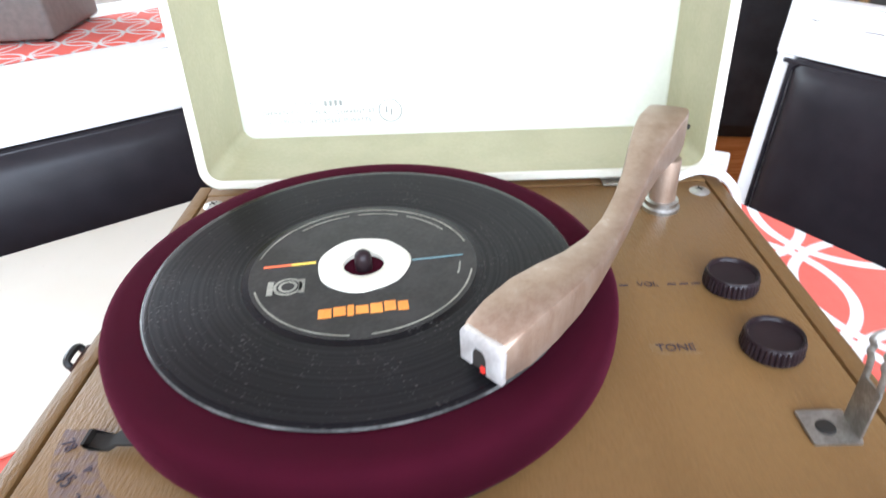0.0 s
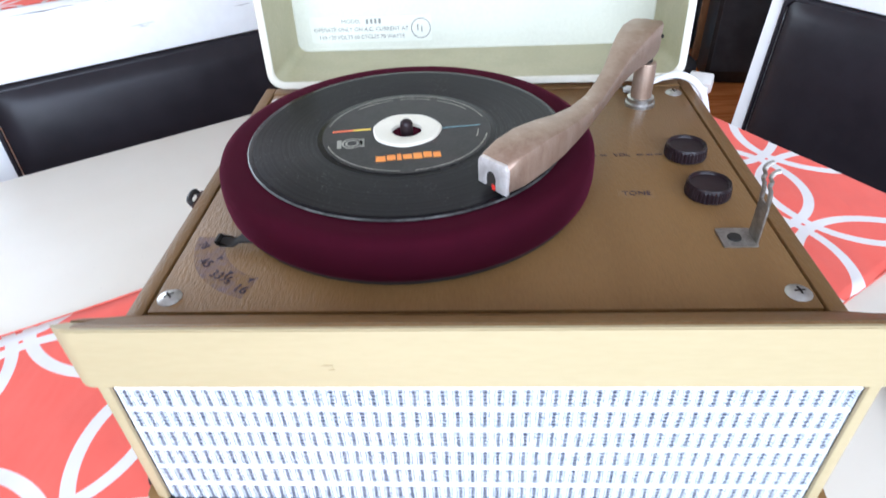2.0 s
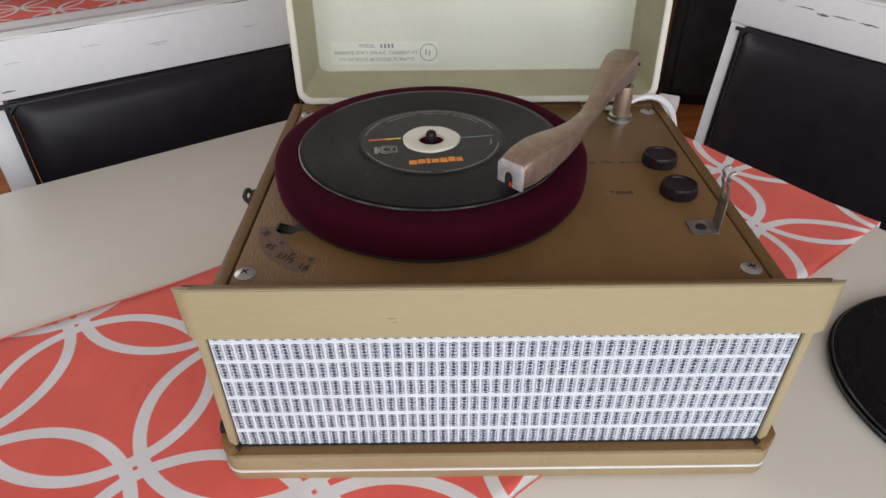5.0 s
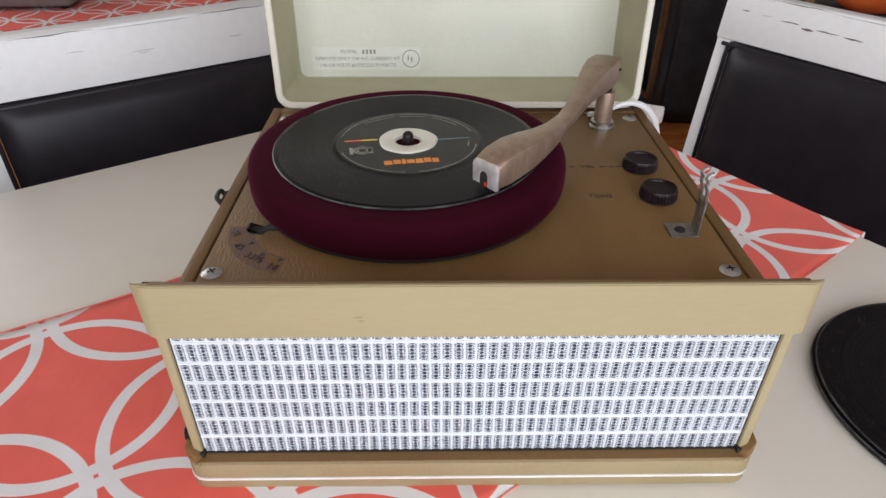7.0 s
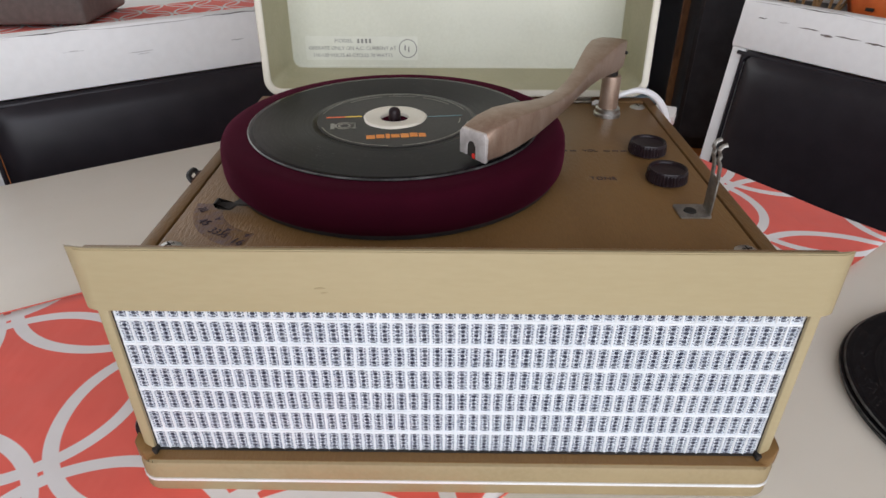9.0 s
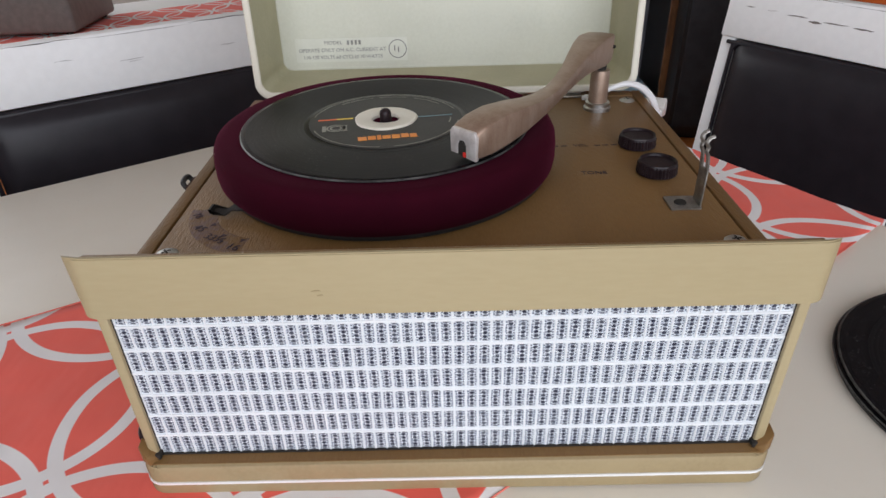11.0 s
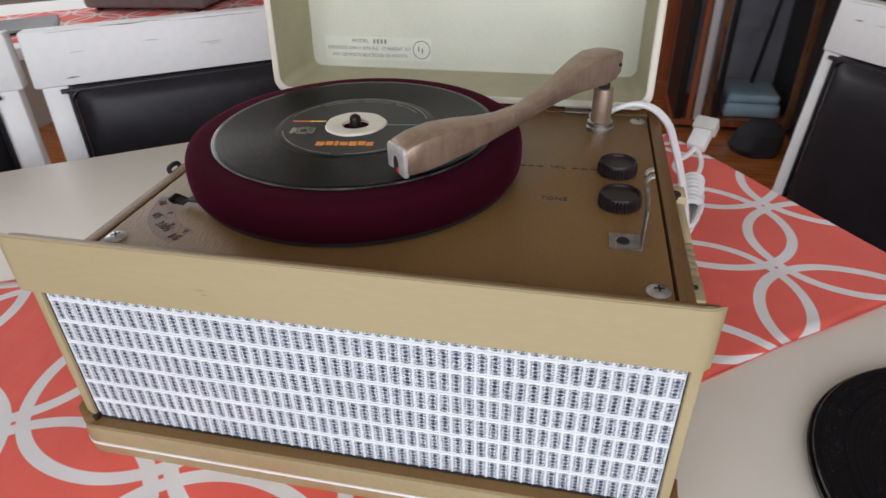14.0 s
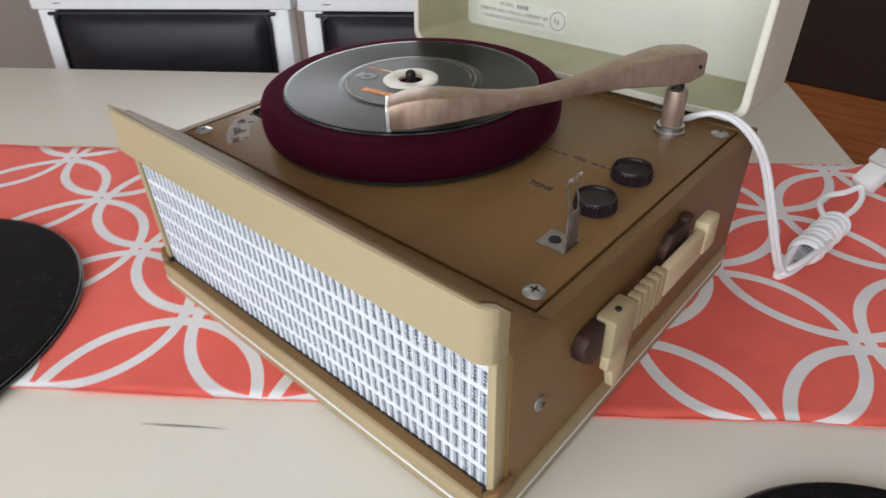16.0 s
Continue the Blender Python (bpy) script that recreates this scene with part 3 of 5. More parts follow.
def tonearm(parent):
    """Swept casting: thick head over the record, thin neck, high rear end on a post."""
    # stations: centre x, y, half width, under side, top side
    shape = [(0.0086, 0.0910, 0.0088, 0.1488, 0.1622), (0.0098, 0.0922, 0.0094, 0.1484, 0.1636), (0.0165, 0.0985, 0.0104, 0.1486, 0.1662), (0.0262, 0.1085, 0.0106, 0.1500, 0.1674),
             (0.0365, 0.1195, 0.0096, 0.1515, 0.1664), (0.0460, 0.1310, 0.0078, 0.1525, 0.1644), (0.0555, 0.1445, 0.0062, 0.1533, 0.1628), (0.0650, 0.1605, 0.0054, 0.1540, 0.1622),
             (0.0735, 0.1775, 0.0054, 0.1545, 0.1634), (0.0815, 0.1945, 0.0062, 0.1546, 0.1656), (0.0895, 0.2120, 0.0080, 0.1542, 0.1684), (0.0980, 0.2290, 0.0102, 0.1530, 0.1706),
             (0.1055, 0.2430, 0.0114, 0.1515, 0.1718), (0.1114, 0.2540, 0.0112, 0.1518, 0.1706), (0.1152, 0.2630, 0.0106, 0.1540, 0.1692)]
    bm, rings = bmesh.new(), []
    for i, (x, y, w, z0, z1) in enumerate(shape):
        a, b = shape[max(i - 1, 0)], shape[min(i + 1, len(shape) - 1)]
        along = Vector((b[0] - a[0], b[1] - a[1], 0)).normalized()
        c, across = Vector((x, y, 0)), Vector((along.y, -along.x, 0))
        r = min(0.0022, 0.3 * w)
        rings.append([bm.verts.new(c + across * k * ww + Vector((0, 0, z))) for k, ww, z in ((-1, w - r * 0.4, z0), (1, w - r * 0.4, z0), (1, w, z0 + 0.001), (1, w, z1 - r), (1, w - 0.3 * r, z1 - 0.3 * r), (1, w - r, z1), (0, 0, z1 + 0.0004), (-1, w - r, z1), (-1, w - 0.3 * r, z1 - 0.3 * r), (-1, w, z1 - r), (-1, w, z0 + 0.001))])
    for a, b in zip(rings, rings[1:]):
        for i in range(11):
            bm.faces.new((a[i], a[(i + 1) % 11], b[(i + 1) % 11], b[i]))
    bm.faces.new(rings[0][::-1])
    bm.faces.new(rings[-1])
    tip = Vector((0.0086, 0.0910, 0))
    d = Vector((0.71, 0.704, 0)).normalized()
    s = Vector((d.y, -d.x, 0))
    arm = part("tonearm", bm, ARM, parent, "worn copper-brown cast metal tonearm resting on the record")
    # silver worn face with the cut-out for the cartridge
    m = Matrix(((s.x, d.x, 0, tip.x), (s.y, d.y, 0, tip.y), (0, 0, 1, 0), (0, 0, 0, 1)))
    out = [(-0.0090, 0.1490), (-0.0040, 0.1488), (-0.0038, 0.1545), (-0.0024, 0.1568), (0.0006, 0.1568), (0.0020, 0.1545), (0.0022, 0.1478), (0.0090, 0.1474), (0.0092, 0.1605), (0.0076, 0.1630), (-0.0076, 0.1630), (-0.0092, 0.1605)]
    bm = prism(out, "y", -0.0012, 0.0012, bevel=0.0004)
    bm.transform(m)
    part("head_face", bm, ARM_TIP, arm, "worn silver front of the arm head")
    bm = boxed(-0.0038, 0.0030, 0.0010, 0.028, 0.1472, 0.1500, bevel=0.0005)
    bm.transform(m)
    part("cartridge", bm, BLACK, arm, "black pickup cartridge")
    # dark plate painting the shade of the cut-out; the arm behind is solid
    bm = boxed(-0.0039, 0.0021, -0.0006, 0.0006, 0.1486, 0.1568)
    bm.transform(m)
    part("cavity", bm, DARK, arm, "dark plate for the shade in the arm head's cut-out")
    bm = boxed(-0.0004, 0.0016, -0.0012, 0.003, 0.1478, 0.1506, bevel=0.0004)
    bm.transform(m)
    part("stylus", bm, RED, arm, "red plastic stylus holder")
    bm = lathe([(0, 0.0), (0.0004, 0.0), (0.0007, 0.003), (0, 0.003)], 8, (tip.x + 0.006 * d.x, tip.y + 0.006 * d.y, REC + 0.0014))
    part("needle", bm, STEEL, arm)
    back = Vector((0.1152, 0.2630, 0))
    along = Vector((0.0038, 0.0090, 0)).normalized()
    turn = Matrix(((along.y, along.x, 0, back.x), (-along.x, along.y, 0, back.y), (0, 0, 1, 0), (0, 0, 0, 1)))
    bm = prism([(-0.0100, 0.1548), (0.0100, 0.1548), (0.0104, 0.1560), (0.0102, 0.1674), (0.0086, 0.1688), (-0.0086, 0.1688), (-0.0102, 0.1674), (-0.0104, 0.1560)], "y", -0.0004, 0.0006, bevel=0.0003)
    bm.transform(turn)
    part("end_face", bm, ARM_TIP, arm, "worn silver rear end of the arm")
    px, py = 0.1142, 0.2475
    bm = lathe([(0.0, H), (0.0100, H), (0.0100, H + 0.0022), (0.0090, H + 0.0032), (0.0090, H + 0.0058), (0.0082, H + 0.0063), (0, H + 0.0063)], 40, (px, py, 0))
    part("post_collar", bm, STEEL, arm, "silver ring at the foot of the post")
    bm = lathe([(0.0, H + 0.006), (0.0070, H + 0.006), (0.0069, H + 0.0290), (0.0066, H + 0.0300), (0.0060, H + 0.0302), (0, H + 0.0302)], 40, (px, py, 0))
    part("post", bm, ARM, arm, "pinkish brown metal pivot post")
    part("pivot_shaft", lathe([(0, H + 0.030), (0.0040, H + 0.030), (0.0040, 0.1545), (0, 0.1545)], 24, (px, py, 0)), DARK, arm, "dark pivot shaft under the arm")
    bm = lathe([(0, -0.001), (0.0012, -0.001), (0.0012, 0.0022), (0, 0.0022)], 12)
    bm.transform(Matrix.Translation(Vector((0.1226, 0.2545, 0.1612))) @ s.to_track_quat("Z", "Y").to_matrix().to_4x4())
    part("pivot_pin", bm, DARK, arm)


def lid(parent):
    """Open lid: a shallow tray standing behind the deck, leaning back a little."""
    m = Matrix.Translation((0, 0.277, 0.1205)) @ pose(0, 0, 0, -4.0, 0, 0)
    w, h, dep, th = 0.1515, 0.288, 0.069, 0.0055
    outer, inner = rounded(-w, w, 0, h, 0.012), rounded(-w + th, w - th, th, h - th, 0.008)
    deep = rounded(-w + 0.0085, w - 0.0085, 0.0085, h - 0.0085, 0.008)

    def skin(levels, front=False, back=False):
        bm = bmesh.new()
        loops = [[bm.verts.new((x, y, z)) for x, z in o] for o, y in levels]
        for a, b in zip(loops, loops[1:]):
            for i in range(len(a)):
                j = (i + 1) % len(a)
                bm.faces.new((a[i], a[j], b[j], b[i]))
        if back:
            bm.faces.new(loops[0][::-1])
        if front:
            bm.faces.new(loops[-1])
        bm.transform(m)
        return bm

    tray = part("lid", skin([(outer, dep + 0.004), (outer, 0.001), (rounded(-w + 0.001, w - 0.001, 0.001, h - 0.001, 0.0115), 0.0), (rounded(-w + th - 0.001, w - th + 0.001, th - 0.001, h - th + 0.001, 0.0085), 0.0), (inner, 0.001)], back=True), CREAM_OUT, parent, "open cream vinyl-covered lid standing behind the deck")
    part("lid_wall", skin([(inner, 0.001), (deep, dep - 0.001)]), KHAKI, tray, "khaki inner walls of the lid, darker than the lining")
    part("lid_lining", skin([(deep, dep - 0.001), (rounded(-w + 0.0095, w - 0.0095, 0.0095, h - 0.0095, 0.007), dep)], front=True), CREAM, tray, "pale cream lining of the lid")
    for x in (-0.098, 0.098):
        bm = boxed(x - 0.010, x + 0.010, 0.2735, 0.2795, H + 0.0003, H + 0.0018, bevel=0.0005)
        tube([(x - 0.010, 0.2815, H + 0.0028), (x + 0.010, 0.2815, H + 0.0028)], 0.0021, 10, bm)
        part("hinge", bm, plain_steel_dark, tray, "dull steel strap hinge")
    # printed maker's label
    bm = prism(rounded(-0.131, -0.0330, 0.0150, 0.0352, 0.001), "y", dep - 0.0003, dep + 0.0006)
    bm.transform(m)
    lab = part("rating_label", bm, PAPER, tray, "pale paper label with grey print")
    up = m @ Matrix.Translation((0, dep - 0.0004, 0)) @ pose(0, 0, 0, 90, 0, 0)
    part("print", lettering("OPERATE ONLY ON A.C. CURRENT AT", 0.0053, up @ Matrix.Translation((-0.0900, 0.0250, 0)) @ Matrix.Diagonal((0.83, 0.8, 1, 1))), PRINT, lab)
    part("print", lettering("110-120 VOLTS 60 CYCLES 70 WATTS", 0.0053, up @ Matrix.Translation((-0.0900, 0.0190, 0)) @ Matrix.Diagonal((0.80, 0.8, 1, 1))), PRINT, lab)
    part("print", lettering("MODEL", 0.0053, up @ Matrix.Translation((-0.0975, 0.0312, 0)) @ Matrix.Diagonal((0.9, 0.8, 1, 1))), PRINT, lab)
    bm = bmesh.new()
    for k in range(4):
        box(bm, -0.0855 + 0.0034 * k, -0.0837 + 0.0034 * k, dep - 0.0008, dep - 0.0003, 0.0294, 0.0330)
    bm.transform(m)
    part("print", bm, PRINT, lab)
    bm = bmesh.new()
    ringo = [[bm.verts.new((-0.0415 + r * math.cos(a), dep - 0.0006, 0.0250 + r * math.sin(a))) for a in [2 * math.pi * i / 32 for i in range(32)]] for r in (0.0072, 0.0080)]
    for i in range(32):
        bm.faces.new((ringo[0][i], ringo[0][(i + 1) % 32], ringo[1][(i + 1) % 32], ringo[1][i]))
    box(bm, -0.0445, -0.0435, dep - 0.0008, dep - 0.0003, 0.0235, 0.0280)
    box(bm, -0.0413, -0.0403, dep - 0.0008, dep - 0.0003, 0.0220, 0.0265)
    bm.transform(m)
    part("round_mark", bm, PRINT, lab)


plain_steel_dark = plain("dull_steel", (0.25, 0.22, 0.18), (0.36, 0.33, 0.28), 0.45, 0.8)


def record_player():
    p = thing("record_player", "tan and gold-brown portable record player with open cream lid", "record player")
    bw, lw = 0.158, 0.1545
    # case: side walls that end in a lip at the front, back, floor
    side = [(0.012, 0.018), (0.290, 0.018), (0.290, H), (0.0390, H), (0.027, H + 0.0103), (0.014, H + 0.0222), (0.0092, 0.1424), (0.0092, 0.1206), (0.012, 0.1160)]
    bm = bmesh.new()
    for s in (-1, 1):
        prism(side, "x", *sorted((s * bw, s * 0.1500)), bevel=0.0012, bm=bm)
    box(bm, -0.150, 0.150, 0.2785, 0.290, 0.018, H, bevel=0.0008)
    box(bm, -0.150, 0.150, 0.012, 0.0395, 0.100, H, bevel=0.0006)
    box(bm, -0.150, 0.150, 0.010, 0.2785, 0.016, 0.022)
    part("case", bm, GOLD, p, "gold-brown painted wooden case")
    part("inner_tray", boxed(-0.150, 0.150, 0.0395, 0.2785, 0.096, 0.100), DARK, p)
    deck = part("deck_panel", boxed(-0.1486, 0.1486, 0.0412, 0.2770, H - 0.006, H, bevel=0.0007), GOLD, p, "gold-brown painted deck panel")
    # sloping lip and tan front board
    lip = [(0.0385, H + 0.0004), (0.027, H + 0.0102), (0.014, H + 0.0219), (0.0035, 0.1464), (0.0010, 0.1479), (-0.0010, 0.1483), (-0.0008, H + 0.001), (0.006, 0.112), (0.037, 0.112)]
    part("front_lip", prism(lip, "x", -0.1499, 0.1499, bevel=0.0004), GOLD, p, "gold-brown lip sloping up to the front board")
    plan = []
    for s, turn in ((1, range(0, 91, 15)), (-1, range(90, -1, -15))):
        plan += [(s * (0.1494 + 0.0082 * math.sin(radians(q))), 0.0036 - 0.0082 * math.cos(radians(q))) for q in turn]
        if s == 1:
            plan += [(0.1576, 0.0090), (0.1501, 0.0090), (0.1501, -0.0012), (-0.1501, -0.0012), (-0.1501, 0.0090), (-0.1576, 0.0090)]
    bm = prism(plan, "z", 0.1188, 0.1484)
    for v in bm.verts:
        if v.co.z > 0.13:
            v.co.z -= 0.75 * max(0.0, v.co.y + 0.0002)
            if v.co.y < -0.002 or abs(v.co.x) > 0.1502:
                v.co.y += 0.0016 * min(1.0, max(0.0, (0.0036 - v.co.y) / 0.0082))
            if abs(v.co.x) > 0.1550:
                v.co.x += -0.0014 if v.co.x < 0 else 0.0004
    bmesh.ops.recalc_face_normals(bm, faces=bm.faces)
    bmesh.ops.bevel(bm, geom=[e for e in bm.edges if all(v.co.y < 0.002 for v in e.verts) and abs(e.verts[0].co.z - e.verts[1].co.z) < 0.004 and abs(e.verts[0].co.x) < 0.156], offset=0.0006, segments=2, affect="EDGES")
    part("front_board", bm, FASCIA, p, "tan painted board over the speaker cloth")
    for x, z, half in ((-0.0560, 0.1310, 0.0022), (-0.0545, 0.1288, 0.0014)):
        y0 = -0.0046 + 0.0016 * (z - 0.1188) / 0.0296
        bm = prism([(x - half, z), (x - 0.3 * half, z - 0.0004), (x + half, z + 0.0001), (x + 0.2 * half, z + 0.0004)], "y", y0 - 0.00025, y0 + 0.001)
        part("dent", bm, DENT, p, "small darker dent in the tan board")
    for s in (-1, 1):
        part("corner_post", boxed(*sorted((s * 0.1512, s * 0.1562)), 0.0035, 0.0135, 0.022, 0.1185, bevel=0.0012), FASCIA, p, "tan strip beside the speaker cloth")
    g = part("speaker_cloth", boxed(-0.1513, 0.1513, 0.0065, 0.0100, 0.0215, 0.1190), GRILLE, p, "white and navy woven speaker cloth")
    bm = bmesh.new()
    for k in range(7):
        z = 0.0231 + 0.0139 * k
        tube([(-0.151 + 0.302 * i / 24, 0.0060 + 0.0002 * noise.noise(Vector((i, k, 0))), z + 0.0004 * noise.noise(Vector((i * 0.7, k, 3)))) for i in range(25)], 0.00062, 6, bm)
    for k in range(53):
        x = -0.1508 + 0.0058 * k
        tube([(x + 0.0004 * noise.noise(Vector((k, i, 5))), 0.0061, 0.0220 + 0.0965 * i / 6) for i in range(7)], 0.00040, 5, bm)
    tagged(part("weave", bm, RIB, g, "raised white threads of the cloth"), kind="stuff")
    # near-black strips standing in for the shade in the gap round the cloth
    part("gap", boxed(-0.1505, 0.1505, 0.0052, 0.0064, 0.0233, 0.0243), DARK, g, "dark strip for the shade in the gap below the cloth")
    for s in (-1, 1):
        part("gap", boxed(*sorted((s * 0.1507, s * 0.1513)), 0.0054, 0.0064, 0.0222, 0.1185), DARK, g, "dark strip for the shade in the gap beside the cloth")
    # base
    foot = rounded(-0.1605, 0.1605, -0.0030, 0.292, 0.010)
    base = part("plinth", prism(foot, "z", 0.0012, 0.0232, bevel=0.003), BASE, p, "tan base moulding with rounded corners")
    part("piping", prism(rounded(-0.1609, 0.1609, -0.0036, 0.2924, 0.0104), "z", 0.0108, 0.0124), WHITE_PL, base, "thin white line round the base")
    part("plinth_ledge", prism(rounded(-0.1560, 0.1560, -0.0006, 0.0100, 0.0010, 3), "z", 0.0225, 0.0235), GOLD, base, "gold-brown ledge under the speaker cloth")
    bm = lathe([(0, 0.0046), (0.0040, 0.0044), (0.0060, 0.0030), (0.0064, 0.0), (0, 0.0)], 24)
    bm.transform(Matrix.Translation((-0.1578, 0.0135, 0.0330)) @ pose(0, 0, 0, 0, -90, 0))
    part("side_stud", bm, KNOB, p, "dark round stud low on the case side")
    for s in (-1, 1):
        ear = [(s * 0.1500, 0.0030), (s * 0.1548, -0.0016), (s * 0.1598, 0.0020), (s * 0.1601, 0.0150), (s * 0.1566, 0.0155), (s * 0.1540, 0.0062)]
        bm = prism(ear, "z", 0.0225, 0.0305, bevel=0.0012)
        for v in bm.verts:
            if v.co.z > 0.027:
                v.co.z += 0.9 * (abs(v.co.x) - 0.1560) + 0.12 * (v.co.y - 0.004)
        part("corner_fold", bm, GOLD, base, "folded covering at the base corner")
        # solid dark block paints the shade inside the fold
        part("seam", boxed(*sorted((s * 0.1500, s * 0.1548)), 0.0016, 0.0064, 0.0236, 0.0272, bevel=0.0008), DARK, base, "dark block for the shade inside the folded corner")
    for s in (-1, 1):
        for y in (0.0508, 0.2650):
            screw(deck, s * 0.1416, y, H)
    screw(p, bw + 0.0004, 0.036, 0.066, 0.0045, "x")
    # platter
    prof = [(0, 0.1436), (0.086, 0.1436), (0.0960, 0.1442), (0.0995, 0.1437), (0.1022, 0.1420), (0.1036, 0.1390), (0.1042, 0.1340), (0.1042, 0.1272), (0.1036, 0.1232), (0.1020, 0.1210), (0.0985, 0.1204), (0, 0.1204)]
    plat = part("platter", lathe(prof, 128, (PX, PY, 0)), VELVET, p, "round platter covered in burgundy velvet")
    part("platter_rim", lathe([(0, H + 0.0016), (0.1000, H + 0.0010), (0.1008, H + 0.0016), (0.1008, 0.1206), (0, 0.1206)], 96, (PX, PY, 0)), BLACK, plat, "black metal rim under the velvet")
    part("platter_hub", lathe([(0, H - 0.001), (0.030, H - 0.001), (0.030, H + 0.0018), (0, H + 0.0018)], 48, (PX, PY, 0)), DARK, plat)
    part("spindle", lathe([(0, 0.1430), (0.0036, 0.1430), (0.0036, 0.1490), (0.0032, 0.1508), (0.0018, 0.1520), (0, 0.1524)], 24, (PX, PY, 0)), KNOB, plat, "dark metal centre spindle")
    tonearm(p)
    knob(deck, 0.1250, 0.1740)
    knob(deck, 0.1255, 0.1315)
    # speed lever
    bm = bmesh.new()
    m = Matrix.Translation((-0.1130, 0.0885, H)) @ pose(0, 0, 0, 0, 0, -2)
    side = [(-0.0175, 0.0062), (-0.0162, 0.0064), (-0.0156, 0.0030), (-0.0085, 0.0026), (-0.0045, 0.0054), (0.022, 0.0056), (0.022, 0.0066), (-0.0050, 0.0064), (-0.0088, 0.0038), (-0.0168, 0.0040)]
    prism(side, "y", -0.0034, 0.0034, bm=bm)
    bm.transform(m)
    part("speed_lever", bm, DARK, deck, "black bent metal speed lever")
    cx, cy = -0.094, 0.098
    bm = bmesh.new()
    rows = [[bm.verts.new((cx + q * math.cos(radians(180 + 74 * i / 20)), cy + q * math.sin(radians(180 + 74 * i / 20)), H + 0.00004)) for i in range(21)] for q in (0.0345, 0.0500)]
    for i in range(20):
        bm.faces.new((rows[0][i], rows[0][i + 1], rows[1][i + 1], rows[1][i]))
    part("speed_scale", bm, SCALE, deck, "worn purplish transfer with speed numbers")
    part("tone_transfer", prism(rounded(0.0785, 0.0985, 0.1298, 0.1374, 0.0006), "z", H - 0.0002, H + 0.00010), PATCH, deck, "faded pale transfer")
    flat = lambda x, y, a=0: Matrix.Translation((x, y, H + 0.0003)) @ pose(0, 0, 0, 0, 0, a)
    for words, x, y, a, size in (("TONE", 0.0885, 0.1335, 0, 0.0058), ("VOL", 0.0885, 0.1765, 0, 0.0050), ("78", -0.1390, 0.0905, -50, 0.0062), ("45", -0.1332, 0.0762, -34, 0.0074), ("33\u2153", -0.1222, 0.0652, -32, 0.0072), ("16", -0.1100, 0.0562, -24, 0.0076)):
        part("marking", lettering(words, size, flat(x, y, a), 0.00012), INK, deck)
    for x in (0.066, 0.0715, 0.0775, 0.0995, 0.105, 0.1105):
        part("marking", boxed(x - 0.0020, x + 0.0020, 0.1760, 0.1770, H, H + 0.0003), INK, deck)
    for x, y in ((-0.1272, 0.0800), (-0.1186, 0.0682), (-0.1070, 0.0626)):
        out = Vector((x - cx, y - cy)).normalized()
        tri = [(x + 0.0016 * out.x, y + 0.0016 * out.y), (x - 0.0014 * out.x - 0.0014 * out.y, y - 0.0014 * out.y + 0.0014 * out.x), (x - 0.0014 * out.x + 0.0014 * out.y, y - 0.0014 * out.y - 0.0014 * out.x)]
        part("marking", prism(tri, "z", H - 0.0002, H + 0.0003), INK, deck)
    # arm rest clip: bent strip with a spring fork
    bm = prism(rounded(0.1195, 0.1362, 0.0835, 0.0985, 0.001), "z", H + 0.0003, H + 0.0013)
    box(bm, 0.1352, 0.1362, 0.0850, 0.0960, H + 0.0003, H + 0.022, bevel=0.0004)
    clip = part("arm_rest", bm, DULL, deck, "bent dull steel arm rest clip")
    for y in (0.0866, 0.0944):
        pts = [(0.1357, y, H + 0.020), (0.1350, y, H + 0.029), (0.1336, y, H + 0.0325), (0.1340, y, H + 0.0350), (0.1328, y, H + 0.0375), (0.1340, y, H + 0.0400), (0.1362, y - 0.0005, H + 0.0412)]
        part("prong", tube(pts, 0.0011, 6, flat=0.4), DULL, clip)
    part("rivet", lathe([(0, 0.0010), (0.0030, 0.0008), (0.0034, 0)], 20, (0.1265, 0.0905, H + 0.0013)), DARK, clip, "dark rivet head")
    # remains of the carrying handle, and latches
    h = part("carry_handle", boxed(0.1652, 0.1710, 0.1375, 0.1870, 0.072, 0.0925, bevel=0.0018), WOODEDGE, p, "worn cream plastic carrying handle on the side")
    part("handle_end", boxed(0.1630, 0.1722, 0.1860, 0.2035, 0.074, 0.0970, bevel=0.0022), WOODEDGE, h, "cream moulded end of the handle")
    for k in range(5):
        part("rib", boxed(0.1632, 0.1706, 0.1045 + 0.0068 * k, 0.1104 + 0.0068 * k, 0.070, 0.0925, bevel=0.0012), FASCIA, h, "tan ribbed section of the handle")
    part("handle_core", boxed(0.1640, 0.1696, 0.1000, 0.1400, 0.073, 0.0900), FASCIA, h)
    block = part("handle_end", boxed(0.1592, 0.1712, 0.0800, 0.1035, 0.066, 0.0930, bevel=0.0022), FASCIA, h, "cream moulded end of the handle")
    part("pivot_stud", lathe([(0, 0.0014), (0.0016, 0.0010), (0.0018, 0)], 16, (0.1662, 0.0905, 0.0930)), RUST, block, "small rusty stud")
    part("handle_tongue", prism([(0.0795, 0.0690), (0.1010, 0.0690), (0.1015, 0.0600), (0.0985, 0.0430), (0.0950, 0.0400), (0.0895, 0.0400), (0.0850, 0.0560), (0.0790, 0.0600)], "x", 0.1655, 0.1708, bevel=0.0012), WOODEDGE, h, "broken cream tongue hanging from the handle")
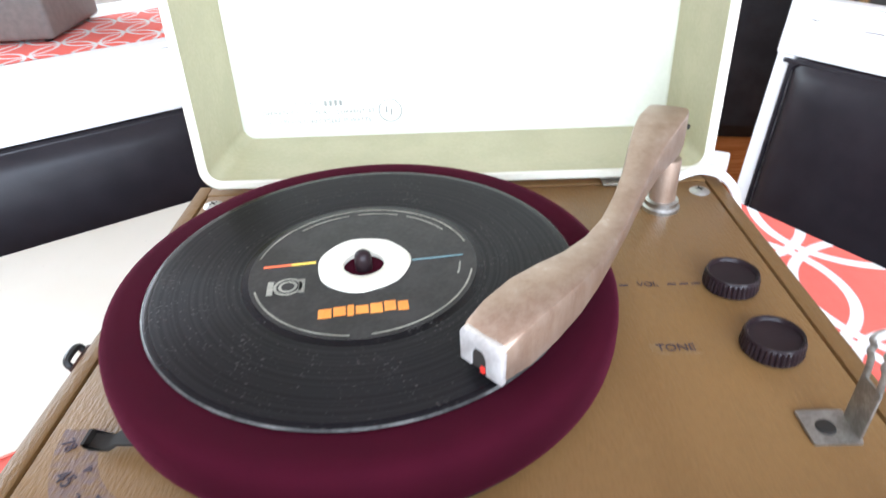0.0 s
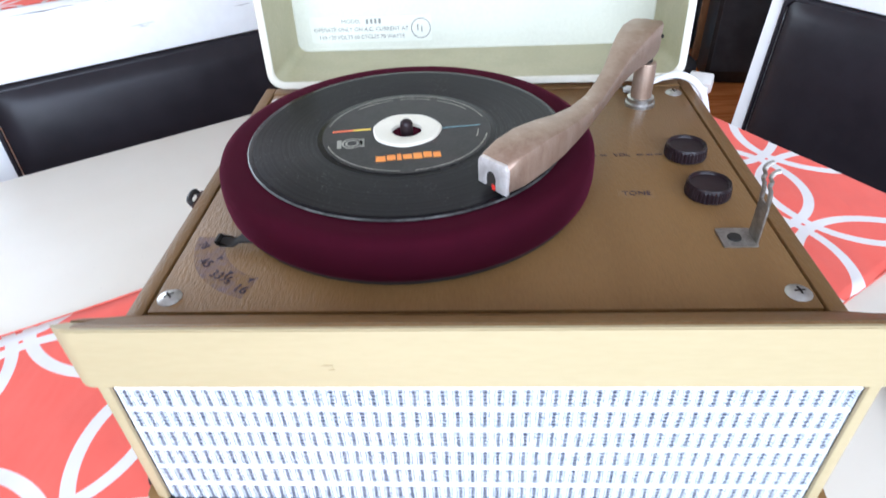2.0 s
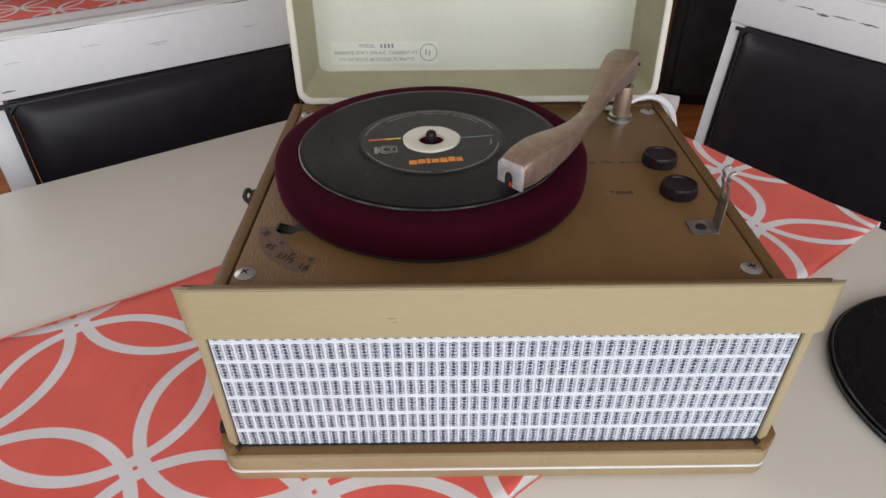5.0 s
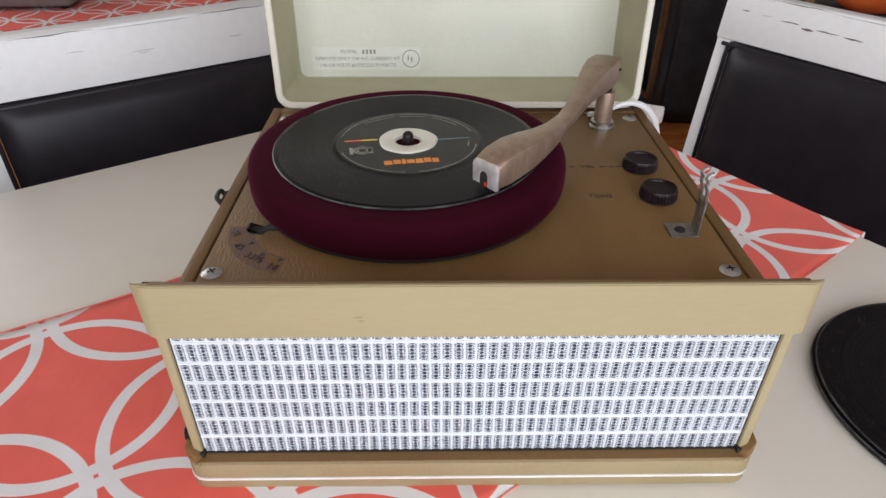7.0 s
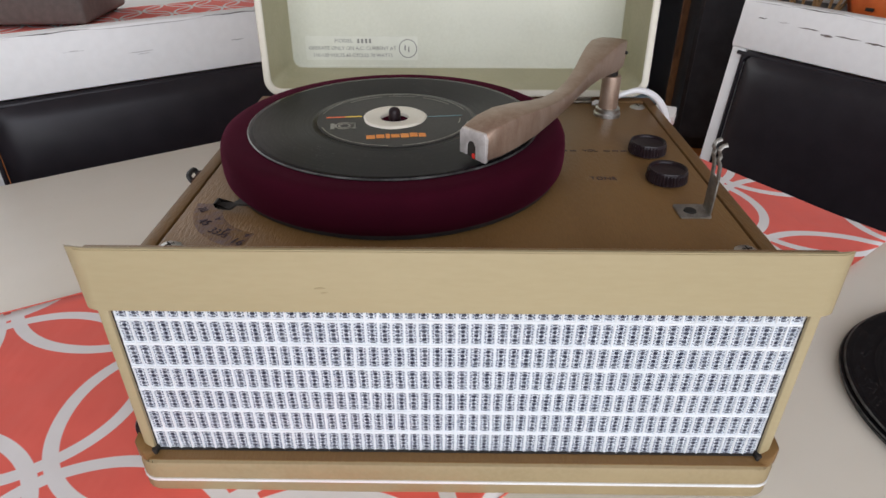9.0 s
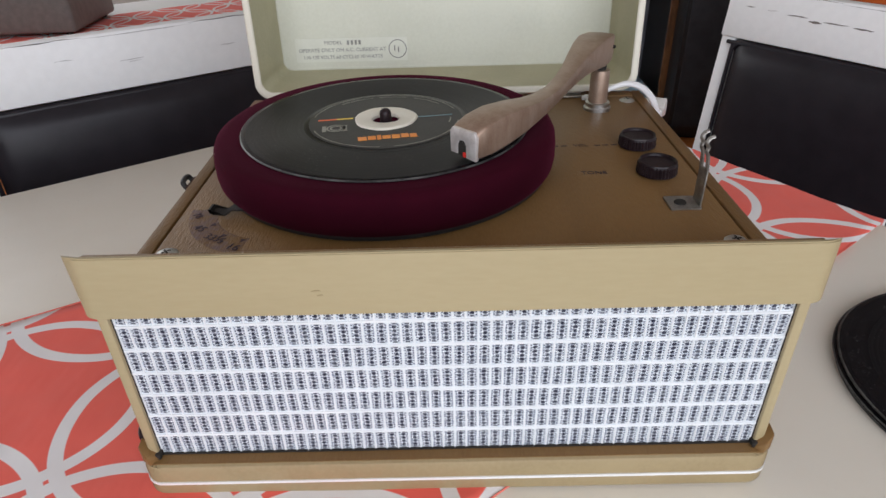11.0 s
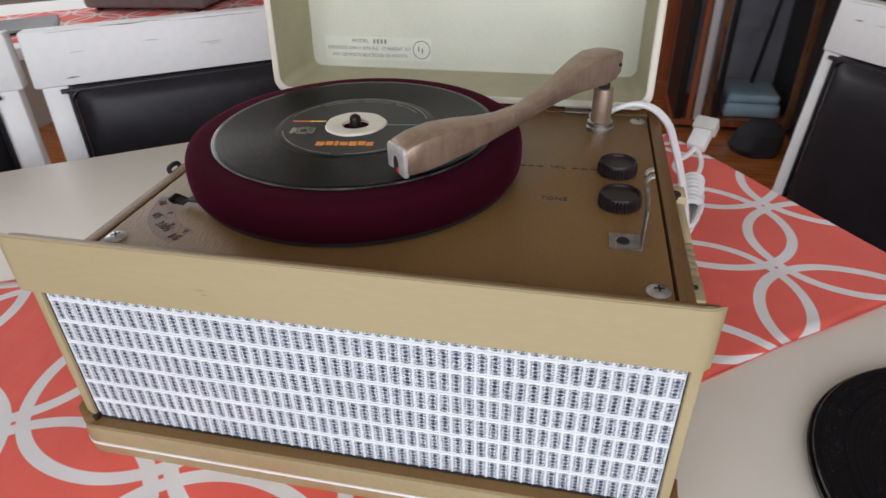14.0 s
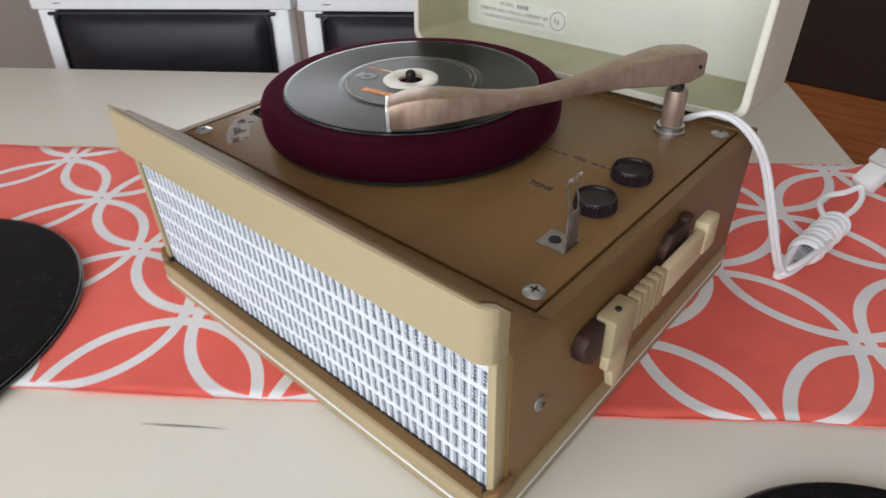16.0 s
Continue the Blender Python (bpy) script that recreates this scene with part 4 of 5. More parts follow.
    part("handle_mount", prism([(0.0600, 0.0840), (0.0640, 0.0900), (0.0798, 0.0910), (0.0798, 0.0690), (0.0700, 0.0690), (0.0620, 0.0760)], "x", 0.1577, 0.1662, bevel=0.0014), RUST, h, "rusty dark brown handle mount")
    part("handle_mount", prism([(0.1480, 0.0760), (0.1500, 0.0940), (0.1560, 0.1010), (0.1800, 0.1020), (0.1820, 0.0820), (0.1700, 0.0730), (0.1560, 0.0700)], "x", 0.1577, 0.1632, bevel=0.0010), RUST, h, "rusty dark brown handle mount")
    part("mount_stud", lathe([(0, 0.0042), (0.0042, 0.0040), (0.0044, 0.0030), (0.0030, 0.0022), (0.0028, 0)], 20, (0.1612, 0.1740, 0.1015)), RUST, h, "rusty flat-headed stud")
    bm = boxed(-0.1606, -0.1578, 0.131, 0.147, 0.086, 0.1150, bevel=0.0008)
    l = part("latch", bm, RUST, p, "rusty dark steel case latch")
    part("latch_hook", tube([(-0.1602, 0.134, 0.112), (-0.1624, 0.134, 0.1160), (-0.1630, 0.1390, 0.1168), (-0.1624, 0.144, 0.1160), (-0.1602, 0.144, 0.112)], 0.0016, 8), BLACK, l)
    lid(p)
    return p


record_player()


def record(x, y, z, turn, label_mat, R=0.0875, wide=0.0430, detail=True, name="vinyl_record", text=""):
    """A 7-inch record lying flat; the label's print turned by some degrees."""
    r = thing(name, text, "record", pose(x, y, z, 0, 0, turn), group="records")
    hole = 0.019
    prof = [(hole, 0.0), (R - 0.0006, 0.0), (R, 0.0004), (R, 0.0009), (R - 0.001, 0.0015), (R - 0.004, 0.00135), (0.0515, 0.00135), (0.0495, 0.0011), (0.0480, 0.0015), (hole, 0.0015), (hole, 0.0)]
    part("disc", lathe(prof, 128), VINYL, r, "black grooved vinyl")
    # thin ring for the worn edge and its painted highlight
    part("rim", lathe([(R - 0.0006, 0.00138), (R - 0.0003, 0.00122), (R + 0.0001, 0.0009), (R + 0.0001, 0.0006)], 128), SCUFF_GLINT, r, "scuffed edge of the record with its highlight painted grey")
    wide = 0.0470 if detail else wide
    lab = part("label", lathe([(hole, 0.00152), (wide - 0.0002, 0.00152), (wide, 0.00175), (hole, 0.00175), (hole, 0.00152)], 96), label_mat, r, "printed paper centre label")
    if not detail:
        return r
    z1, z2 = 0.0017, 0.0020
    x = -0.0180
    for k, wide in enumerate((0.0050, 0.0046, 0.0024, 0.0048, 0.0046, 0.0044, 0.0040)):
        bm = boxed(x, x + wide, -0.0330 + 0.0006 * (k % 2), -0.0278 + 0.0005 * (k % 3), z1, z2)
        part("print", bm, ORANGE_INK, lab)
        x += wide + 0.0007
    part("print", prism([(-0.0415, 0.0045), (-0.030, 0.0045), (-0.030, 0.0058), (-0.0415, 0.0058)], "z", z1, z2), RED_INK, lab)
    part("print", prism([(-0.030, 0.0045), (-0.0200, 0.0045), (-0.0200, 0.0058), (-0.030, 0.0058)], "z", z1, z2), YELLOW_INK, lab)
    part("print", prism([(0.0200, -0.0010), (0.0415, -0.0010), (0.0415, -0.0002), (0.0200, -0.0002)], "z", z1, z2), TEAL_INK, lab)
    bm = bmesh.new()
    for a, b, rr in ((12, 165, 0.0450), (30, 60, 0.0415), (66, 92, 0.0415), (98, 130, 0.0415), (195, 262, 0.0450), (272, 345, 0.0450), (-20, -8, 0.0400)):
        ring = [[bm.verts.new((q * math.cos(radians(a + (b - a) * i / 24)), q * math.sin(radians(a + (b - a) * i / 24)), z2)) for i in range(25)] for q in (rr - 0.0004, rr + 0.0004)]
        for i in range(24):
            bm.faces.new((ring[0][i], ring[0][i + 1], ring[1][i + 1], ring[1][i]))
    for cx, cy, rr in ((-0.0305, -0.0105, 0.0052), (-0.0305, -0.0105, 0.0032)):
        ring = [[bm.verts.new((cx + q * math.cos(2 * math.pi * i / 24), cy + q * math.sin(2 * math.pi * i / 24), z2)) for i in range(24)] for q in (rr - 0.0006, rr + 0.0006)]
        for i in range(24):
            bm.faces.new((ring[0][i], ring[0][(i + 1) % 24], ring[1][(i + 1) % 24], ring[1][i]))
    for cx in (-0.0375, -0.0250):
        box(bm, cx - 0.0012, cx + 0.0012, -0.0150, -0.0060, z1, z2)
    part("print", bm, SILVER_INK, lab, "worn silver print")
    return r


record(PX, PY, REC, 8, LABEL_BLACK, text="black vinyl single with black label on the platter")
REC_TOP = REC + 0.0018
ad = thing("centre_adapter", "ivory plastic single adapter ring round the spindle", "adapter", pose(PX, PY, REC_TOP))
bm = bmesh.new()
n = 96
prof = [(0.0085, -0.0015), (0.0190, -0.0015), (0.0193, 0.0004), (0.0185, 0.0012), (0.0100, 0.0012), (0.0085, 0.0004)]
loops = []
for r, z in prof:
    loops.append([bm.verts.new((r * (1 + (0.018 * math.sin(3 * a + 1) + 0.012 * math.sin(7 * a) if r > 0.012 else 0)) * math.cos(a), r * (1 + (0.018 * math.sin(3 * a + 1) + 0.012 * math.sin(7 * a) if r > 0.012 else 0)) * math.sin(a), z)) for a in [2 * math.pi * i / n for i in range(n)]])
for a, b in zip(loops, loops[1:] + loops[:1]):
    for i in range(n):
        bm.faces.new((a[i], a[(i + 1) % n], b[(i + 1) % n], b[i]))
part("ring", bm, IVORY, ad)


# ---- the mains cord and plug ----
def cord():
    c = thing("power_cord", "white twin power cord coiled beside the player", "power cord", pose(0, 0, 0))
    main = [(0.108, 0.2680, 0.1190), (0.116, 0.2640, 0.1205), (0.1255, 0.2630, 0.1262), (0.1385, 0.2640, 0.1302), (0.1520, 0.2665, 0.1262), (0.1640, 0.2710, 0.1140), (0.172, 0.277, 0.0965), (0.181, 0.279, 0.072), (0.190, 0.284, 0.042), (0.196, 0.293, 0.018), (0.199, 0.303, 0.006)]
    for k in (-1, 1):
        part("cable", tube([(x + k * 0.0011, y + k * 0.0011, z) for x, y, z in main], 0.0019, 10), CORD, c)
    axis = lambda y: 0.2005 + 0.13 * (y - 0.30)
    rise = lambda y: 0.0110 + 0.04 * max(0.0, y - 0.33)
    for k in range(3):
        ring = []
        for i in range(25):
            q = 2 * math.pi * i / 24
            y = 0.345 + (0.047 - 0.003 * k) * math.sin(q)
            ring.append((axis(y) - 0.003 + 0.002 * k + (0.0052 + 0.0012 * k) * math.cos(q) * (1 if math.sin(q) < 0.3 else 0.8), y, max(rise(y) - 0.008 + 0.0052 * k + 0.003 * math.sin(2 * q + k), 0.0028)))
        part("coil", tube(ring, 0.0024, 8), CORD, c)
    for k in range(11):
        y = 0.331 + 0.0050 * k
        rr = 0.0092 + 0.0008 * math.sin(2.1 * k)
        turn = [(axis(y) + rr * math.cos(q), y + 0.0016 * math.cos(q), rise(y) + 0.0006 + rr * math.sin(q)) for q in [2 * math.pi * i / 18 for i in range(19)]]
        part("wrap", tube([(a, b, max(z, 0.0026)) for a, b, z in turn], 0.0024, 8), CORD, c)
    part("loose_end", tube([(0.2010, 0.318, 0.0055), (0.196, 0.320, 0.006), (0.190, 0.322, 0.007), (0.1835, 0.324, 0.008)], 0.0024, 8), CORD, c)
    m = Matrix.Translation((0.2205, 0.4310, 0.0420)) @ pose(0, 0, 0, 36, 0, -26)
    plug = part("plug", boxed(-0.0092, 0.0092, -0.015, 0.006, -0.0065, 0.0065, bevel=0.003, m=m), WHITE_PL, c, "white moulded plug")
    part("plug_cap", boxed(-0.0112, 0.0112, 0.0055, 0.0195, -0.008, 0.008, bevel=0.002, m=m), plain("pale_grey_plastic", (0.55, 0.53, 0.49), (0.62, 0.60, 0.56), 0.5), plug, "pale grey cap over the pins")
    part("plug_lead", tube([(0.2150, 0.4200, 0.0335), (0.2075, 0.4110, 0.0290), (0.1975, 0.4030, 0.0260), (0.1950, 0.3920, 0.0240), (0.2000, 0.3790, 0.0230), (0.2065, 0.3740, 0.0210)], 0.0024, 8), CORD, c)
    part("plug_lead", tube([(0.2155, 0.4195, 0.0330), (0.2200, 0.4100, 0.0290), (0.2190, 0.3950, 0.0240), (0.2120, 0.3770, 0.0190)], 0.0024, 8), CORD, c)


cord()

# ---- loose records on the table ----
LABEL_RED = plain("red_label_paper", (0.40, 0.03, 0.025), (0.48, 0.05, 0.035), 0.5, scale=40)
for k, (dx, dy) in enumerate(((0, 0), (0.001, -0.0015), (-0.0015, 0.001), (0.001, 0.0012), (0.0, -0.001))):
    record(0.3405 + dx, 0.054 + dy, 0.0004 + 0.0018 * k, 40 * k, LABEL_RED, R=0.1012, wide=0.0480, detail=False, text="black vinyl single with red label in a stack")
for k, (dx, dy) in enumerate(((0, 0), (0.001, 0.001), (-0.001, 0.0005))):
    record(-0.275 + dx, -0.181 + dy, 0.0030 + 0.0018 * k, 25 * k, LABEL_BLACK, R=0.150, wide=0.050, detail=False, text="black twelve-inch vinyl record lying on the runner")


# ---- chairs ----
def chair(chips, over=0.004):
    """Back towards +y; the origin on the floor under the back's front face."""
    c = thing("dining_chair", "shabby white wooden dining chair with black padded back", "chair", group="chairs round the table")
    w = 0.215
    lean = lambda z: 0.10 * max(0, z - 0.45) ** 1.0
    for s in (-1, 1):
        out = [(-0.006, 0.0), (0.030, 0.0), (0.030, 0.45), (0.033 + lean(0.831), 0.831), (lean(0.831), 0.831), (-0.006, 0.45)]
        part("post", prism(out, "x", *sorted((s * (w - (0.003 if over > 0 else 0.010)), s * (w - 0.034))), bevel=0.003), SHABBY, c)
        part("front_leg", boxed(*sorted((s * (w - 0.005), s * (w - 0.040))), -0.40, -0.365, 0, 0.43, bevel=0.003), SHABBY, c)
        part("side_rail", boxed(*sorted((s * (w - 0.008), s * (w - 0.030))), -0.366, -0.004, 0.36, 0.42), SHABBY, c)
    part("front_rail", boxed(-w + 0.04, w - 0.04, -0.395, -0.372, 0.36, 0.42), SHABBY, c)
    part("seat", boxed(-w + 0.002, w - 0.002, -0.415, -0.008, 0.425, 0.475, bevel=0.014, seg=3), LEATHER, c, "black padded seat")
    m = Matrix.Translation((0, lean(0.787), 0.792)) @ pose(0, 0, 0, -5.7, 0, 0)
    top = [(-w - over, 0.002), (w + over, 0.002), (w + over - 0.001, 0.071), (-w - over + 0.001, 0.071)]
    part("top_rail", _turned(prism(top, "y", -0.0045, 0.034, bevel=0.003), m), SHABBY, c, "white top rail with chipped paint")
    low = [(-w + 0.036, -0.30), (w - 0.036, -0.30), (w - 0.036, -0.262), (-w + 0.036, -0.262)]
    part("lower_rail", _turned(prism(low, "y", 0.004, 0.028), m), SHABBY, c)
    part("back_pad", _turned(cushion(-w + 0.034, w - 0.034, -0.262, 0.003), m), LEATHER, c, "black padded leatherette back")
    for x, z, ln, th in chips:
        part("paint_chip", _turned(chip(x, z, ln, th), m), CHIP if th > 0.0012 else RUB, c)
    rim = [(x, -0.004, z) for x, z in rounded(-w + 0.034, w - 0.034, -0.258, -0.004, 0.016, 5)]
    part("piping", _turned(tube(rim + rim[:1], 0.0030, 8), m), LEATHER, c, "black welt round the pad")
    return c


RUB = plain("rubbed_grey_paint", (0.34, 0.33, 0.32), (0.52, 0.51, 0.50), 0.7, scale=200)
CHIP = plain("bare_dark_wood", (0.07, 0.055, 0.045), (0.20, 0.17, 0.15), 0.8, scale=200)


def chip(x, z, length, thick):
    """A ragged sliver of bare wood on the face of a rail."""
    bm, lo, hi = bmesh.new(), [], []
    for k in range(11):
        q = k / 10
        h = thick * (0.15 + math.sin(math.pi * q)) * (0.6 + 0.5 * noise.noise(Vector((x * 90 + k * 0.9, z * 50, 1))))
        mid = z + 0.0012 * noise.noise(Vector((x * 31 + k * 0.45, z * 70, 4)))
        lo.append(bm.verts.new((x + length * (q - 0.5), -0.0049, mid - abs(h) * 0.5)))
        hi.append(bm.verts.new((x + length * (q - 0.5), -0.0049, mid + abs(h) * 0.5)))
    for k in range(10):
        bm.faces.new((lo[k], lo[k + 1], hi[k + 1], hi[k]))
    return bm


def cushion(x0, x1, z0, z1):
    """A stuffed pad, fuller in the middle, drawn in at the edges."""
    bm, nx, nz = bmesh.new(), 28, 20
    def sheet(y, bulge):
        out = []
        for i in range(nx + 1):
            row = []
            for j in range(nz + 1):
                p, q = 2 * i / nx - 1, 2 * j / nz - 1
                full = (1 - p ** 6) * (1 - q ** 6)
                pull = 1 - 0.02 * (1 - full)
                sag = 0.0012 * noise.noise(Vector((p * 2.2, q * 1.7, 2.0)))
                row.append(bm.verts.new(((x0 + x1) / 2 + (x1 - x0) / 2 * p * pull, y + bulge * full ** 0.5 + sag * full, (z0 + z1) / 2 + (z1 - z0) / 2 * q * pull)))
            out.append(row)
        return out
    front, back = sheet(-0.002, -0.020), sheet(0.016, 0.006)
    for i in range(nx):
        for j in range(nz):
            bm.faces.new((front[i][j], front[i + 1][j], front[i + 1][j + 1], front[i][j + 1]))
            bm.faces.new((back[i][j], back[i][j + 1], back[i + 1][j + 1], back[i + 1][j]))
    rim = [(i, 0) for i in range(nx)] + [(nx, j) for j in range(nz)] + [(i, nz) for i in range(nx, 0, -1)] + [(0, j) for j in range(nz, 0, -1)]
    for (a, b), (c, d) in zip(rim, rim[1:] + rim[:1]):
        bm.faces.new((front[a][b], back[a][b], back[c][d], front[c][d]))
    return bm


def _turned(bm, m):
    bm.transform(m)
    return bm


EDGE = ((-0.16, 0.0675, 0.06, 0.0010), (-0.09, 0.0690, 0.09, 0.0014), (0.02, 0.0670, 0.13, 0.0011), (0.13, 0.0690, 0.10, 0.0015))
first = chair(EDGE + ((-0.172, 0.012, 0.016, 0.0020), (-0.158, 0.042, 0.018, 0.0009), (-0.07, 0.046, 0.024, 0.0009), (0.004, 0.036, 0.030, 0.0011), (0.006, 0.0335, 0.016, 0.0009), (0.125, 0.036, 0.022, 0.0012)))
VB = 0.668
first.matrix_world = TABLE_M @ pose(-0.003, VB, FLOOR)
copy_thing(first, TABLE_M @ pose(-0.453, VB + 0.004, FLOOR, 0, 0, 1))
chair(EDGE + ((-0.168, 0.048, 0.014, 0.0020), (-0.135, 0.047, 0.018, 0.0012), (-0.098, 0.045, 0.030, 0.0022), (-0.072, 0.041, 0.018, 0.0044), (-0.045, 0.043, 0.034, 0.0024), (-0.010, 0.042, 0.026, 0.0030), (0.06, 0.044, 0.050, 0.0022)), -0.010).matrix_world = TABLE_M @ pose(0.744, 0.1945, FLOOR, 0, 0, -90)


# ---- the second table by the window, with its own runner and a grey player case ----
def side_table():
    m = TABLE_M @ pose(-0.05, 1.58, -0.09)
    t = thing("side_table", "white painted side table behind the chairs", "table", m)
    part("tabletop", boxed(-0.75, 0.70, 0, 0.62, -0.03, 0, bevel=0.004), SHABBY, t)
    for x in (-0.68, 0.53):
        for y in (0.05, 0.55):
            part("leg", boxed(x - 0.025, x + 0.025, y - 0.025, y + 0.025, FLOOR + 0.09, -0.03), SHABBY, t)
    bm = boxed(-0.70, 0.66, 0.06, 0.42, 0.0005, 0.0025, bevel=0.0008)
    bm.transform(m)
    cl = link("table_runner", bm, CORAL, None, "coral ring-printed runner on the side table")
    tagged(cl, category="table runner")
    c = thing("player_case", "closed grey portable player case on the runner", "case", m @ pose(0.085, 0.18, 0.0025, 0, 0, -30))
    part("shell", boxed(-0.37, 0, 0, 0.28, 0.008, 0.20, bevel=0.012, seg=3), GREYBOX, c)
    part("seam", boxed(-0.371, 0.001, -0.001, 0.281, 0.105, 0.109), DARK, c)
    for x in (-0.34, -0.03):
        for y in (0.03, 0.25):
            part("foot", lathe([(0, 0), (0.010, 0), (0.012, 0.010), (0, 0.010)], 16, (x, y, 0)), BLACK, c)
    b = thing("tablet", "black glossy tablet lying on the side table", "tablet", m @ pose(-0.42, 0.22, 0.0025, 0, 0, 6))
    part("body", boxed(-0.13, 0.13, -0.09, 0.09, 0, 0.008, bevel=0.003), BLACK, b)
    part("screen", boxed(-0.118, 0.118, -0.078, 0.078, 0.0082, 0.0092), KNOB, b)


side_table()


# ---- far end of the room: wooden wall, doorway, glass cabinet ----
def far_end():
    y = Y1
    pan = thing("wood_panelling", "red-brown stained wooden wall panelling", "panelling", pose(0, 0, FLOOR))
    for k in range(7):
        x = 0.11 + 0.105 * k
        part("panel", boxed(x + 0.002, x + 0.103, y - 0.03, y, 0.09, 2.3, bevel=0.003), BROWN_WOOD, pan)
    part("skirting", boxed(0.11, 0.85, y - 0.04, y, 0.0, 0.09, bevel=0.003), BROWN_WOOD, pan)
    d = thing("inner_door", "dark brown door in a white painted frame", "door", pose(0, 0, FLOOR))
    part("leaf", boxed(-0.80, 0.02, y - 0.035, y, 0.005, 2.03), plain("dark_brown_door", (0.025, 0.016, 0.014), (0.04, 0.026, 0.022), 0.4), d)
    part("frame", boxed(0.022, 0.105, y - 0.06, y, 0, 2.1, bevel=0.004), WHITE_PL, d, "white door frame")
    part("frame", boxed(-0.885, -0.802, y - 0.06, y, 0, 2.1, bevel=0.004), WHITE_PL, d, "white door frame")
    part("frame", boxed(-0.802, 0.022, y - 0.06, y, 2.032, 2.1, bevel=0.004), WHITE_PL, d, "white door frame")
    # glass cabinet: dark, brown and white upright strips, folded cloths on the bottom shelf
    c = thing("display_cabinet", "black and brown display cabinet with glass doors", "cabinet", pose(0.50, 2.50, FLOOR))
    w, dp, h = 0.462, 0.34, 1.75
    # back panel carries the glass reflection as its colour
    part("back", boxed(0, w, dp - 0.015, dp, 0.05, h), PURPLE, c, "back panel in the purplish grey of the glass's reflection")
    part("side", boxed(0, 0.016, 0, dp - 0.015, 0.05, h), BLACK, c)
    part("side", boxed(w - 0.016, w, 0, dp - 0.015, 0.05, h), BLACK, c)
    part("base", boxed(0, w, 0, dp, 0.02, 0.05), BROWN_WOOD, c)
    part("top", boxed(0, w, 0, dp, h, h + 0.02), BLACK, c)
    for x in (0.02, w - 0.06):
        for y2 in (0.02, dp - 0.06):
            part("foot", boxed(x, x + 0.04, y2, y2 + 0.04, 0, 0.02), BLACK, c)
    for z in (0.62, 1.05, 1.45):
        part("shelf", boxed(0.016, w - 0.016, 0.03, dp - 0.015, z - 0.012, z), BROWN_WOOD, c)
    for x, mm, ww in ((0.0, BLACK, 0.030), (0.048, BROWN_WOOD, 0.020), (0.076, WHITE_PL, 0.030), (0.118, BARK, 0.022), (0.150, BLACK, 0.020)):
        part("door_stile", boxed(x, x + ww, -0.016, -0.001, 0.05, h, bevel=0.002), mm, c)
    bm = boxed(w - 0.030, w + 0.008, -0.018, -0.001, 0.03, h, bevel=0.002)
    bmesh.ops.subdivide_edges(bm, edges=[e for e in bm.edges if abs(e.verts[0].co.z - e.verts[1].co.z) > 1], cuts=30)
    for v in bm.verts:
        v.co.x += 0.006 * noise.noise(Vector((v.co.x * 9, v.co.y * 9, v.co.z * 12)))
    part("edge_post", bm, BARK, c, "rough brown wooden corner post")
    part("rod", tube([(0.30, 0.10, 0.18), (0.36, 0.12, 0.70), (0.40, 0.14, 1.30)], 0.009, 8), BLACK, c, "dark rod leaning inside the cabinet")
    ob = part("glass_pane", boxed(0.172, w - 0.032, -0.009, -0.005, 0.06, h - 0.02), GLASS, c, "clear glass door pane")
    ob.visible_shadow = False
    for k, (x, wide, tall) in enumerate(((0.20, 0.22, 0.060), (0.205, 0.205, 0.040))):
        bm = boxed(x, x + wide, 0.03, 0.25, 0.0502 + 0.0600 * k, 0.0502 + 0.0600 * k + tall, bevel=0.016, seg=3)
        for v in bm.verts:
            v.co.z = max(v.co.z + 0.006 * noise.noise(v.co * 14), 0.0502 + 0.0600 * k)
        f = link("folded_cloth", bm, BLUECLOTH, None, "pale blue folded cloth on the cabinet shelf")
        f.matrix_world = c.matrix_world
        tagged(f, category="cloth", group="folded cloths")
    # black bag slumped on the floor before the cabinet
    bm = lathe([(0, 0), (0.085, 0.0), (0.100, 0.03), (0.088, 0.09), (0.050, 0.125), (0.018, 0.135), (0, 0.13)], 40)
    for v in bm.verts:
        k = 1 + 0.22 * noise.noise(v.co * 16)
        v.co.x, v.co.y = v.co.x * k, v.co.y * k * 0.8
    bag = link("bag", bm, CHARCOAL, None, "small slumped black bag on the wooden floor")
    bag.matrix_world = pose(0.80, 2.30, FLOOR)
    tagged(bag, category="bag")
    # black armchair side and the low stand with a pumpkin
    b = thing("loudspeaker", "tall black floor-standing loudspeaker", "loudspeaker", pose(1.11, 2.45, FLOOR, 0, 0, -8))
    part("cabinet", boxed(-0.155, 0.155, -0.16, 0.16, 0, 1.25, bevel=0.006), BLACK, b)
